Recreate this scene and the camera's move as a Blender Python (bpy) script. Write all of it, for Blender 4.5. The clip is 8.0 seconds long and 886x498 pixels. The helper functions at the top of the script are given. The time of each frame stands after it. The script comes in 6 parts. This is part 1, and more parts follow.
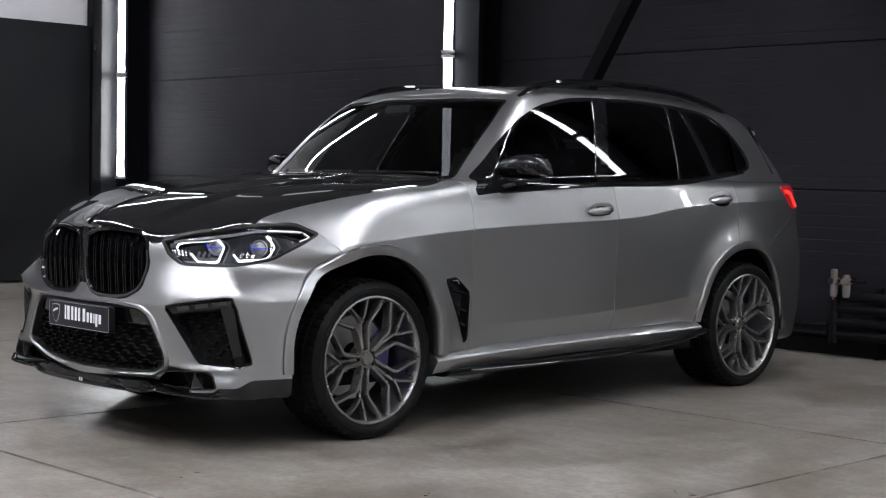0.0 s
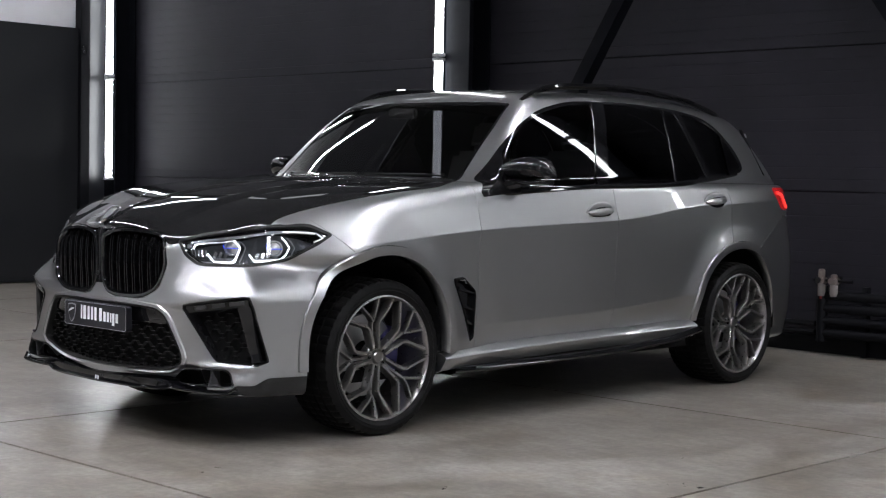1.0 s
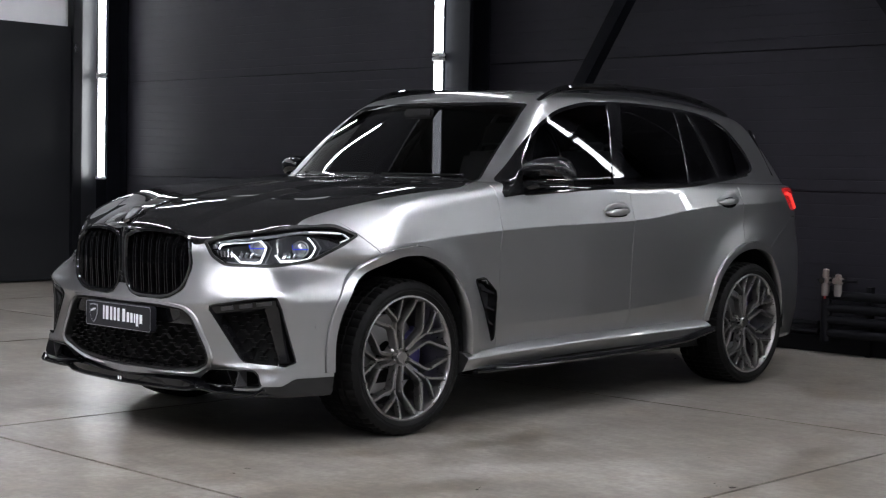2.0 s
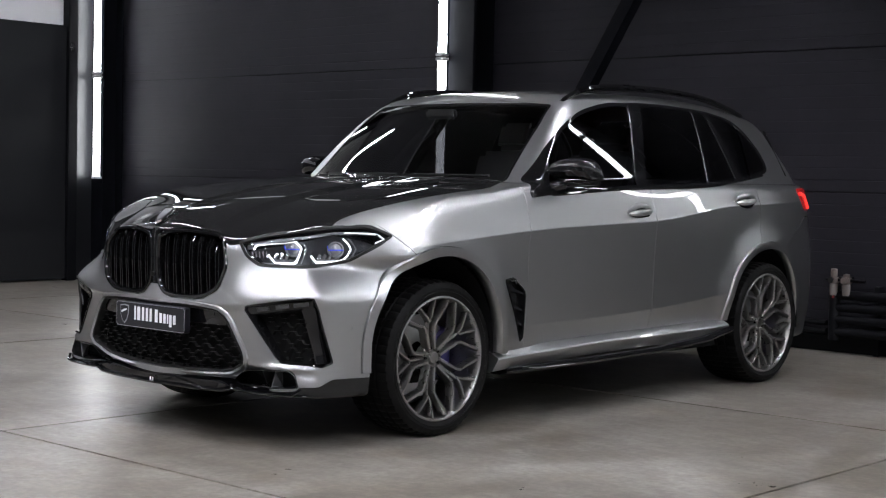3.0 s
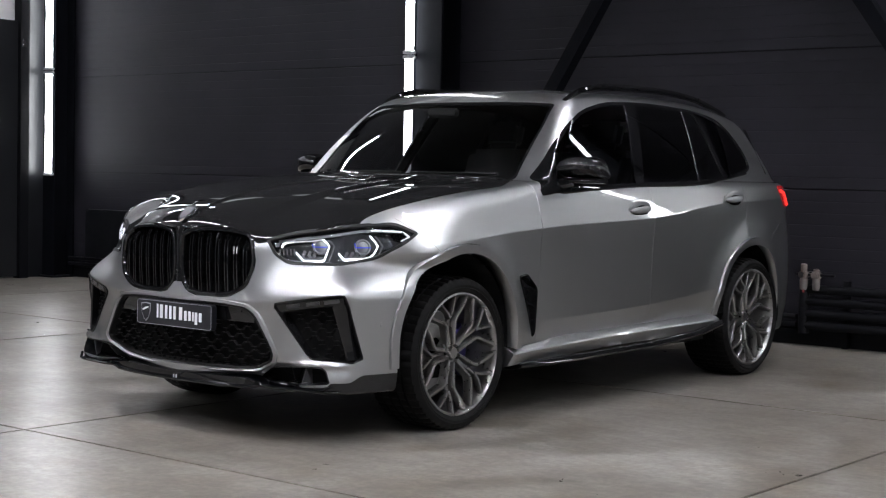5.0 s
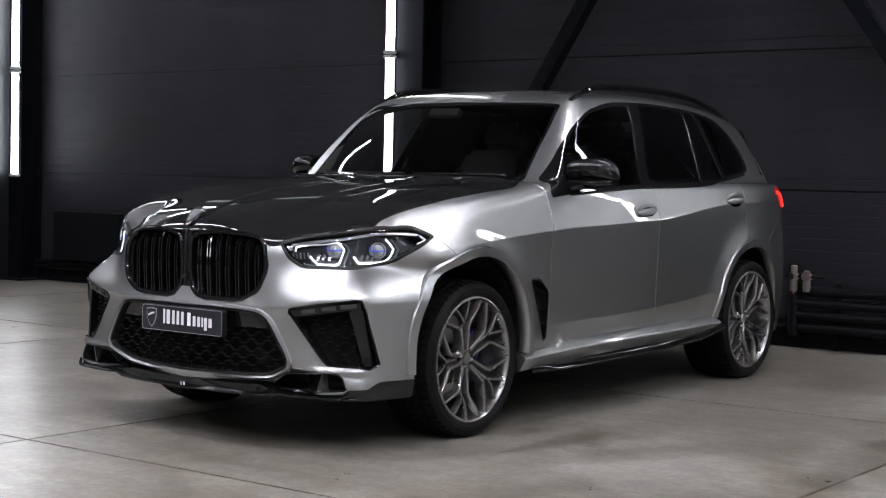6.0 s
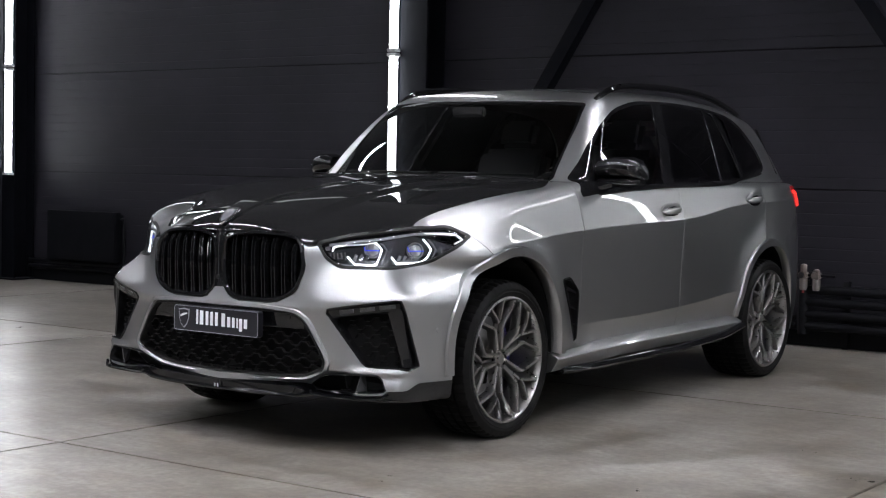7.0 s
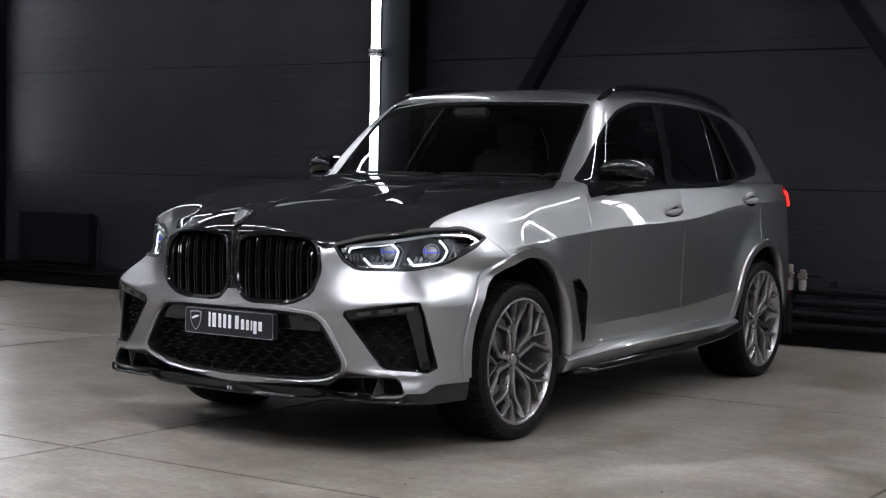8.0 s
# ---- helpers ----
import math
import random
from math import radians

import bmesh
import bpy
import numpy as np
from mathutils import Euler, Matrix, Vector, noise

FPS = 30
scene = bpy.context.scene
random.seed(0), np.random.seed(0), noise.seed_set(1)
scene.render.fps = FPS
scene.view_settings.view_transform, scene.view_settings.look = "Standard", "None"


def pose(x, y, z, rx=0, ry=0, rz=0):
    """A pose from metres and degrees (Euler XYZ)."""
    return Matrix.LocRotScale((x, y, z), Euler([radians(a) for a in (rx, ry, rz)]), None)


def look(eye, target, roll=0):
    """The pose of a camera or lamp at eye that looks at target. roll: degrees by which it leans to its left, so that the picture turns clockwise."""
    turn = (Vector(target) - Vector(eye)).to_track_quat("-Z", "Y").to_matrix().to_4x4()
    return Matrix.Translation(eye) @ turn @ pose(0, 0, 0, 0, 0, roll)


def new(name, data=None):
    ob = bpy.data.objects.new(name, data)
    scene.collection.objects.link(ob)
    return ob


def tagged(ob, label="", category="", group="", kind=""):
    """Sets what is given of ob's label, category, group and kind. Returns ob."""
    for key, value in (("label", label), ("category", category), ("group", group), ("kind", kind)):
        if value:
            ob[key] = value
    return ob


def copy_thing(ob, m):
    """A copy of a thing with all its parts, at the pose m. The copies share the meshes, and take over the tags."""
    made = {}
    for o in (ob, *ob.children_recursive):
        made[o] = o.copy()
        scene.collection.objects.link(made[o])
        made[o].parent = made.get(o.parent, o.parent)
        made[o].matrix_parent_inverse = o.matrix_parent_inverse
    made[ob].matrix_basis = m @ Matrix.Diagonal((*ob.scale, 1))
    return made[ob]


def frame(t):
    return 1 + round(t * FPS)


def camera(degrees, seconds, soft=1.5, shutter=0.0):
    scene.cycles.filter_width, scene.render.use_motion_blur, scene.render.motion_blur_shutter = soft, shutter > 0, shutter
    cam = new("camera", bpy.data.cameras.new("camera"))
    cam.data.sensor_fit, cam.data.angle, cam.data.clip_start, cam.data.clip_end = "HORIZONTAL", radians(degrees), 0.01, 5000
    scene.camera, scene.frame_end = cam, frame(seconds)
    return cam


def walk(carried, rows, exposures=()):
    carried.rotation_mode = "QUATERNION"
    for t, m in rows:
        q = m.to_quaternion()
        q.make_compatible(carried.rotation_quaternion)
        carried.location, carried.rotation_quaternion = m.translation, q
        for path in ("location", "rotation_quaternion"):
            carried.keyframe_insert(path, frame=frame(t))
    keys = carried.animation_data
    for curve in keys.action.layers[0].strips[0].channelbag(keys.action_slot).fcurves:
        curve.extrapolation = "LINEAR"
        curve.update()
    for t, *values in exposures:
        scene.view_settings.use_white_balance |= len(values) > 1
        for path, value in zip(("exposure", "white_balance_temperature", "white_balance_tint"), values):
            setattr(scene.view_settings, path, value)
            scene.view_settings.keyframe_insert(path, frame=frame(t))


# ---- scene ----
cam = camera(32.8, 8.0, 1.2)
PATH = [
    (0, (4.586, 6.055, 1.211), (3.189, 4.626, 1.116), 1.1),
    (0.5, (4.656, 5.991, 1.211), (3.243, 4.579, 1.116), 1.1),
    (1, (4.834, 6.048, 1.213), (3.409, 4.647, 1.12), 1.1),
    (1.5, (4.92, 5.973, 1.212), (3.482, 4.586, 1.119), 1.1),
    (3, (5.208, 5.672, 1.216), (3.731, 4.326, 1.122), 1.2),
    (3.5, (5.3, 5.562, 1.216), (3.807, 4.235, 1.121), 1.1),
    (4, (5.385, 5.459, 1.215), (3.872, 4.155, 1.121), 1.2),
    (4.5, (5.469, 5.35, 1.216), (3.931, 4.076, 1.122), 1.2),
    (4.7, (5.563, 5.378, 1.22), (4.018, 4.112, 1.124), 1.2),
    (6, (5.723, 4.994, 1.216), (4.121, 3.8, 1.121), 1.2),
    (6.5, (5.796, 4.859, 1.216), (4.18, 3.685, 1.12), 1.2),
    (7, (5.865, 4.724, 1.217), (4.239, 3.563, 1.12), 1.2),
    (7.5, (5.946, 4.6, 1.222), (4.302, 3.465, 1.124), 1.2),
    (8, (6.014, 4.463, 1.217), (4.349, 3.359, 1.121), 1.2),
]
walk(cam, [(t, look(eye, aim, roll)) for t, eye, aim, roll in PATH])


# ---- world and lamps ----
world = bpy.data.worlds.new("World")
scene.world = world
world.use_nodes = True
world.node_tree.nodes["Background"].inputs[0].default_value = (0.02, 0.021, 0.024, 1)
world.node_tree.nodes["Background"].inputs[1].default_value = 0.3
scene.view_settings.exposure = 0.52
TUBE_LIGHT, CEILING_LIGHT, DAYLIGHT = 17.0, 122.0, 1.0


# ---- materials ----
def material(name, base, rough=0.5, metal=0.0, coat=0.0, coat_rough=0.03, glow=None, power=0.0, spec=0.5):
    m = bpy.data.materials.new(name)
    m.use_nodes = True
    b = m.node_tree.nodes["Principled BSDF"]
    b.inputs["Base Color"].default_value = (*base, 1)
    b.inputs["Roughness"].default_value = rough
    b.inputs["Metallic"].default_value = metal
    b.inputs["Coat Weight"].default_value = coat
    b.inputs["Coat Roughness"].default_value = coat_rough
    b.inputs["Specular IOR Level"].default_value = spec
    if glow:
        b.inputs["Emission Color"].default_value = (*glow, 1)
        b.inputs["Emission Strength"].default_value = power
    return m


def node(m, kind, **values):
    n = m.node_tree.nodes.new(kind)
    for key, value in values.items():
        n.inputs[key.replace("_", " ")].default_value = value
    return n


def link(m, a, out, b, into):
    m.node_tree.links.new(a.outputs[out], b.inputs[into])


def mottle(m, low, high, scale, into="Base Color", detail=6.0, bounds=(0.35, 0.65), stretch=(1, 1, 1), coords="Object"):
    """Noise that varies a colour or a value of a material between low and high."""
    c = node(m, "ShaderNodeTexCoord")
    mp = node(m, "ShaderNodeMapping", Scale=stretch)
    n = node(m, "ShaderNodeTexNoise", Scale=scale, Detail=detail)
    r = node(m, "ShaderNodeValToRGB")
    r.color_ramp.elements[0].position, r.color_ramp.elements[1].position = bounds
    r.color_ramp.elements[0].color = (*low, 1) if isinstance(low, tuple) else (low, low, low, 1)
    r.color_ramp.elements[1].color = (*high, 1) if isinstance(high, tuple) else (high, high, high, 1)
    link(m, c, coords, mp, "Vector")
    link(m, mp, "Vector", n, "Vector")
    link(m, n, "Fac", r, "Fac")
    if into:
        link(m, r, "Color", m.node_tree.nodes["Principled BSDF"], into)
    return n, r


def bump(m, source, out, strength, distance):
    b = node(m, "ShaderNodeBump", Strength=strength, Distance=distance)
    link(m, source, out, b, "Height")
    link(m, b, "Normal", m.node_tree.nodes["Principled BSDF"], "Normal")


PAINT = material("silver_paint", (0.35, 0.351, 0.353), 0.33, 1.0, 1.0, 0.015)
mottle(PAINT, 0.35, 0.37, 3, "Roughness", 2)
CARBON = material("carbon_lacquer", (0.010, 0.010, 0.0105), 0.5, 0.0, 0.75, 0.012, spec=0.0)
mottle(CARBON, (0.006, 0.006, 0.0063), (0.013, 0.013, 0.0134), 700, detail=1, stretch=(1, 0.35, 1))
GLOSS = material("gloss_black", (0.005, 0.005, 0.0055), 0.4, 0.0, 0.9, 0.03, spec=0.0)
LIP = material("polished_black_lip", (0.003, 0.003, 0.0035), 0.4, 0.0, 0.8, 0.04, spec=0.0)
MATT = material("black_plastic", (0.010, 0.010, 0.010), 0.5, spec=0.2)
DARK = material("dark_cavity", (0.008, 0.008, 0.008), 0.8, spec=0.1)
RUBBER = material("tyre_rubber", (0.005, 0.005, 0.005), 0.55, spec=0.10)
n_, r_ = mottle(RUBBER, (0.0035, 0.0035, 0.0035), (0.0065, 0.0063, 0.0062), 14)
RIM = material("brushed_rim", (0.29, 0.283, 0.275), 0.25, 1.0, 0.3, 0.1)
mottle(RIM, 0.27, 0.36, 60, "Roughness")
STEEL = material("brake_steel", (0.30, 0.30, 0.30), 0.35, 1.0)
CHROME = material("bright_chrome", (0.7, 0.7, 0.71), 0.10, 1.0)
BLUE = material("caliper_paint", (0.03, 0.022, 0.14), 0.3, 0.0, 0.6)
LED = material("daytime_light", (0.9, 0.9, 0.9), 0.4, glow=(0.92, 0.96, 1.0), power=1.7)
MARKER = material("dim_light_line", (0.8, 0.8, 0.8), 0.4, glow=(0.95, 0.97, 1.0), power=0.25)
LASER = material("blue_projector", (0.01, 0.02, 0.3), 0.2, glow=(0.05, 0.12, 1.0), power=0.6)
RED = material("red_lamp", (0.25, 0.004, 0.006), 0.15, 0.0, 1.0, glow=(1.0, 0.015, 0.02), power=0.16)
REDLINE = material("red_light_bar", (0.5, 0.01, 0.01), 0.2, glow=(1.0, 0.05, 0.04), power=0.8)
PLATE = material("plate_face", (0.010, 0.010, 0.013), 0.4, 0.0, 0.2, spec=0.2)
WHITE = material("white_print", (0.72, 0.72, 0.74), 0.5)
GREY = material("grey_print", (0.25, 0.25, 0.27), 0.4)
SEAT = material("dark_leather", (0.008, 0.0077, 0.0077), 0.5)
HOUSING = material("lamp_bowl", (0.14, 0.142, 0.15), 0.42, 0.8)
BOWL_BLACK = material("dark_lamp_bowl", (0.035, 0.036, 0.04), 0.3, 0.6)
GRID = material("black_grid_plastic", (0.005, 0.005, 0.005), 0.45, spec=0.2)
FIN = material("satin_black_fin", (0.04, 0.04, 0.042), 0.35)


def glazing(name, tint, rough=0.0):
    m = bpy.data.materials.new(name)
    m.use_nodes = True
    t = m.node_tree
    t.nodes.remove(t.nodes["Principled BSDF"])
    out = t.nodes["Material Output"]
    clear = t.nodes.new("ShaderNodeBsdfTransparent")
    clear.inputs[0].default_value = (*tint, 1)
    shine = t.nodes.new("ShaderNodeBsdfGlossy")
    shine.inputs["Roughness"].default_value = rough
    shine.inputs[0].default_value = (1, 1, 1, 1)
    f = t.nodes.new("ShaderNodeLayerWeight")
    f.inputs["Blend"].default_value = 0.5
    five = t.nodes.new("ShaderNodeMath")
    five.operation = "POWER"
    five.inputs[1].default_value = 5.0
    gain = t.nodes.new("ShaderNodeMath")
    gain.operation = "MULTIPLY_ADD"
    gain.inputs[1].default_value, gain.inputs[2].default_value = 0.955, 0.045
    t.links.new(f.outputs["Facing"], five.inputs[0])
    t.links.new(five.outputs[0], gain.inputs[0])
    mix = t.nodes.new("ShaderNodeMixShader")
    t.links.new(gain.outputs[0], mix.inputs[0])
    t.links.new(clear.outputs[0], mix.inputs[1])
    t.links.new(shine.outputs[0], mix.inputs[2])
    t.links.new(mix.outputs[0], out.inputs[0])
    return m


SCREEN_GLASS = glazing("windscreen_glass", (0.66, 0.67, 0.67))
TINT_GLASS = glazing("tinted_glass", (0.36, 0.36, 0.37))
PRIVACY_GLASS = glazing("privacy_glass", (0.010, 0.010, 0.011))
LENS = glazing("clear_lens", (0.92, 0.93, 0.94))


# ---- mesh helpers ----
def mesh_object(name, verts, faces, mat, parent=None, label="", smooth=False, normals=None):
    me = bpy.data.meshes.new(name)
    me.from_pydata(np.asarray(verts).tolist(), [], faces)
    me.materials.append(mat)
    if smooth or normals is not None:
        me.polygons.foreach_set("use_smooth", [True] * len(me.polygons))
    if normals is not None:
        me.normals_split_custom_set(np.asarray(normals).tolist())
    me.update()
    ob = new(name, me)
    if parent:
        ob.parent = parent
    if label:
        ob["label"] = label
    return ob


def part(name, bm, mat, parent, label="", smooth=False):
    me = bpy.data.meshes.new(name)
    bmesh.ops.recalc_face_normals(bm, faces=bm.faces)
    bm.to_mesh(me)
    bm.free()
    me.materials.append(mat)
    if smooth:
        me.polygons.foreach_set("use_smooth", [True] * len(me.polygons))
        me.set_sharp_from_angle(angle=radians(32))
    ob = new(name, me)
    if parent:
        ob.parent = parent
    if label:
        ob["label"] = label
    return ob


def add_box(bm, a, b, m=None, bevel=0.0):
    made = bmesh.ops.create_cube(bm, size=1)["verts"]
    for v in made:
        v.co = Vector([a[i] + (v.co[i] + 0.5) * (b[i] - a[i]) for i in range(3)])
    if bevel:
        edges = list({e for v in made for e in v.link_edges})
        got = bmesh.ops.bevel(bm, geom=edges, offset=bevel, segments=2, affect="EDGES")
        made = list({v for f in got["faces"] for v in f.verts} | {v for v in made if v.is_valid})
    if m is not None:
        bmesh.ops.transform(bm, matrix=m, verts=made)
    return made


def add_beam(bm, path, sections, closed_ends=True):
    """A beam through the points of path; sections: for each point, a ring of points round it."""
    rings = [[bm.verts.new(p) for p in ring] for ring in sections]
    n = len(rings[0])
    for a, b in zip(rings, rings[1:]):
        for i in range(n):
            bm.faces.new((a[i], a[(i + 1) % n], b[(i + 1) % n], b[i]))
    if closed_ends:
        bm.faces.new(rings[0][::-1])
        bm.faces.new(rings[-1])


def add_tube(bm, path, radius, sides=8, flat=1.0, up=(0, 0, 1)):
    """A round or flattened bar along a path; radius: one value or one for each point."""
    pts = [Vector(p) for p in path]
    rad = radius if isinstance(radius, (list, tuple)) else [radius] * len(pts)
    rings = []
    for i, p in enumerate(pts):
        d = (pts[min(i + 1, len(pts) - 1)] - pts[max(i - 1, 0)]).normalized()
        u = Vector(up)
        if abs(d.dot(u)) > 0.95:
            u = Vector((1, 0, 0))
        s = d.cross(u).normalized()
        t = s.cross(d).normalized()
        rings.append([p + s * math.cos(a) * rad[i] + t * math.sin(a) * rad[i] * flat for a in [2 * math.pi * k / sides for k in range(sides)]])
    add_beam(bm, pts, rings)


def revolve(bm, profile, segments, centre=(0, 0, 0), shape=None):
    """Turns (radius, y) pairs round the y axis."""
    rings = []
    for k in range(segments):
        a = 2 * math.pi * k / segments
        rings.append([bm.verts.new((centre[0] + (r + (shape(k, i) if shape else 0)) * math.cos(a), centre[1] + y, centre[2] + (r + (shape(k, i) if shape else 0)) * math.sin(a))) for i, (r, y) in enumerate(profile)])
    for k in range(segments):
        a, b = rings[k], rings[(k + 1) % segments]
        for i in range(len(profile) - 1):
            bm.faces.new((a[i], a[i + 1], b[i + 1], b[i]))


def thing(name, label, category, group="", at=(0, 0, 0)):
    ob = new(name)
    ob.empty_display_size = 0.2
    ob.location = at
    return tagged(ob, label, category, group)

# ---- the hall ----
CONCRETE = material("polished_concrete", (0.2, 0.195, 0.185), 0.4)
geo_ = node(CONCRETE, "ShaderNodeNewGeometry")
bsdf_ = CONCRETE.node_tree.nodes["Principled BSDF"]


def layer(scale, detail, rough, low, high, dark, light, stretch=(1, 1, 1)):
    """One scale of the concrete's clouding, as a tint to multiply in."""
    mp = node(CONCRETE, "ShaderNodeMapping", Scale=stretch)
    link(CONCRETE, geo_, "Position", mp, "Vector")
    n = node(CONCRETE, "ShaderNodeTexNoise", Scale=scale, Detail=detail, Roughness=rough)
    link(CONCRETE, mp, "Vector", n, "Vector")
    r = node(CONCRETE, "ShaderNodeValToRGB")
    r.color_ramp.elements[0].position, r.color_ramp.elements[0].color = low, (*dark, 1)
    r.color_ramp.elements[1].position, r.color_ramp.elements[1].color = high, (*light, 1)
    link(CONCRETE, n, "Fac", r, "Fac")
    return n, r


cloud_, tone_ = layer(0.8, 5.0, 0.6, 0.40, 0.60, (0.142, 0.131, 0.114), (0.228, 0.220, 0.204))
layers_ = [layer(2.4, 7.0, 0.68, 0.41, 0.59, (0.82, 0.795, 0.765), (1.11, 1.107, 1.10), (0.9, 1.4, 1)),
           layer(8.0, 6.0, 0.68, 0.40, 0.60, (0.80, 0.785, 0.765), (1.13, 1.13, 1.12), (1.3, 0.7, 1)),
           layer(30.0, 3.0, 0.6, 0.36, 0.64, (0.80, 0.80, 0.79), (1.14, 1.14, 1.14)),
           layer(2.9, 4.0, 0.6, 0.50, 0.70, (1.0, 1.0, 1.0), (0.97, 0.91, 0.83)),
           layer(1.3, 5.0, 0.6, 0.28, 0.54, (0.78, 0.75, 0.71), (1.02, 1.02, 1.02), (0.7, 1.3, 1))]
tint_, slot_ = tone_, "Color"
for n_, r_ in layers_:
    mix_ = node(CONCRETE, "ShaderNodeMix")
    mix_.data_type, mix_.blend_type = "RGBA", "MULTIPLY"
    mix_.inputs["Factor"].default_value = 1.0
    CONCRETE.node_tree.links.new(tint_.outputs[slot_], mix_.inputs[6])
    CONCRETE.node_tree.links.new(r_.outputs["Color"], mix_.inputs[7])
    tint_, slot_ = mix_, 2
CONCRETE.node_tree.links.new(tint_.outputs[2], bsdf_.inputs["Base Color"])
gloss_ = node(CONCRETE, "ShaderNodeMapRange", From_Min=0.3, From_Max=0.7, To_Min=0.27, To_Max=0.38)
link(CONCRETE, layers_[0][0], "Fac", gloss_, "Value")
link(CONCRETE, gloss_, "Result", bsdf_, "Roughness")
JOINT = material("joint_filler", (0.02, 0.0195, 0.018), 0.8)
CLAD = material("dark_cladding", (0.0155, 0.0149, 0.0193), 0.55, spec=0.17)
mottle(CLAD, (0.0140, 0.0135, 0.0175), (0.0181, 0.0174, 0.0225), 1.4)
STEELWORK = material("dark_steelwork", (0.0042, 0.0045, 0.0058), 0.5, spec=0.15)
mottle(STEELWORK, 0.36, 0.55, 5, "Roughness")
COLUMN = material("column_paint", (0.003, 0.0034, 0.0048), 0.55, spec=0.03)
mottle(COLUMN, (0.004, 0.0045, 0.006), (0.0055, 0.006, 0.008), 3)
SCREENING = material("partition_coating", (0.008, 0.0086, 0.0105), 0.42, spec=0.35)
mottle(SCREENING, 0.32, 0.48, 2, "Roughness")
PLASTER = material("white_plaster", (0.60, 0.60, 0.61), 0.7)
mottle(PLASTER, (0.57, 0.57, 0.58), (0.63, 0.63, 0.64), 1.2)
FARWALL = material("grey_plaster", (0.34, 0.345, 0.355), 0.6)
mottle(FARWALL, (0.10, 0.102, 0.107), (0.125, 0.128, 0.133), 0.8)
ROOFING = material("ceiling_sheet", (0.06, 0.06, 0.063), 0.6)
mottle(ROOFING, (0.05, 0.05, 0.053), (0.07, 0.07, 0.073), 0.7)
TUBE = material("lit_tube", (0.9, 0.9, 0.9), 0.5, glow=(0.93, 0.96, 1.0), power=TUBE_LIGHT)
CEILING_TUBE = material("lit_ceiling_tube", (0.9, 0.9, 0.9), 0.5, glow=(0.91, 0.915, 1.0), power=CEILING_LIGHT)
FITTING = material("lamp_body", (0.6, 0.6, 0.6), 0.4)
FROSTED = material("frosted_daylight", (0.6, 0.6, 0.6), 0.5, glow=(0.9, 0.95, 1.0), power=DAYLIGHT)
# panes that glow by themselves: high windows and the added west bank
GLOW_PANE = material("glowing_pane", (0.6, 0.6, 0.6), 0.5, glow=(0.88, 0.95, 1.0), power=0.85)
IVORY = material("ivory_plastic", (0.17, 0.14, 0.125), 0.4)
BOWL = material("clear_bowl", (0.18, 0.16, 0.15), 0.2)
REDCAP = material("red_knob", (0.35, 0.03, 0.03), 0.4)

WEST, EAST, SOUTH, NORTH, TOP = -4.93, 11.7, -8.72, 10.4, 6.4
LAMP_ROWS = (-2.6, 2.4, 5.4, 8.4)
NO_LAMP = ((-2.6, 1), (-2.6, 2))

# floor: slabs between saw-cut joints
bm = bmesh.new()
add_box(bm, (WEST - 0.3, SOUTH - 0.3, -0.3), (EAST + 0.3, NORTH + 0.3, -0.012))
floor = tagged(part("floor", bm, JOINT, None, "polished grey concrete floor with saw-cut joints"), kind="structure")
SLAB_X, SLAB_Y = 3.27, 3.16
bm = bmesh.new()
add_box(bm, (0, 0, -0.05), (SLAB_X - 0.014, SLAB_Y - 0.014, 0), bevel=0.0025)
slab = part("slab", bm, CONCRETE, floor)
slab.location = (1.45 - 2 * SLAB_X, -0.50 - 4 * SLAB_Y, 0)
for i in range(-2, 4):
    for j in range(-4, 4):
        if (i, j) != (-2, -4):
            s = slab.copy()
            scene.collection.objects.link(s)
            s.location = (1.45 + i * SLAB_X, -0.50 + j * SLAB_Y, 0)

# ribbed cladding on the wall behind the car, panel by panel
bm = bmesh.new()
add_box(bm, (WEST - 0.3, SOUTH, 0), (WEST - 0.05, NORTH, TOP))
wall = tagged(part("wall_west", bm, STEELWORK, None, "dark ribbed metal sandwich panel wall"), kind="structure")
PANEL_H, PANEL_W, RIBS = 1.05, 5.25, 12
bm = bmesh.new()
pitch = PANEL_H / RIBS
edge = []
for k in range(RIBS):
    z = k * pitch
    deep = 0.0022 if k == 0 else 0.0010
    edge += [(-deep, z + 0.002), (0.0, z + 0.006), (0.0, z + pitch - 0.005), (-deep if k < RIBS - 1 else -0.0022, z + pitch - 0.001)]
rows = [[bm.verts.new((x, y, z)) for x, z in edge] for y in (0.004, PANEL_W - 0.004)]
for k in range(len(edge) - 1):
    bm.faces.new((rows[0][k], rows[0][k + 1], rows[1][k + 1], rows[1][k]))
bm.faces.new(rows[0] + [bm.verts.new((-0.05, 0.004, PANEL_H)), bm.verts.new((-0.05, 0.004, 0))])
bm.faces.new(rows[1] + [bm.verts.new((-0.05, PANEL_W - 0.004, PANEL_H)), bm.verts.new((-0.05, PANEL_W - 0.004, 0))])
panel = part("panel", bm, CLAD, wall)
first = True
for j in range(0, 3):
    for i in range(5):
        p = panel if first else panel.copy()
        if not first:
            scene.collection.objects.link(p)
        first = False
        p.location = (WEST, -8.70 + j * PANEL_W, 0.12 + i * (PANEL_H + 0.004))
bm = bmesh.new()
add_box(bm, (WEST - 0.05, SOUTH, 0.0), (WEST + 0.02, NORTH, 0.115), bevel=0.004)
tagged(part("baseboard", bm, STEELWORK, None, "black metal plinth along the wall"), kind="structure")

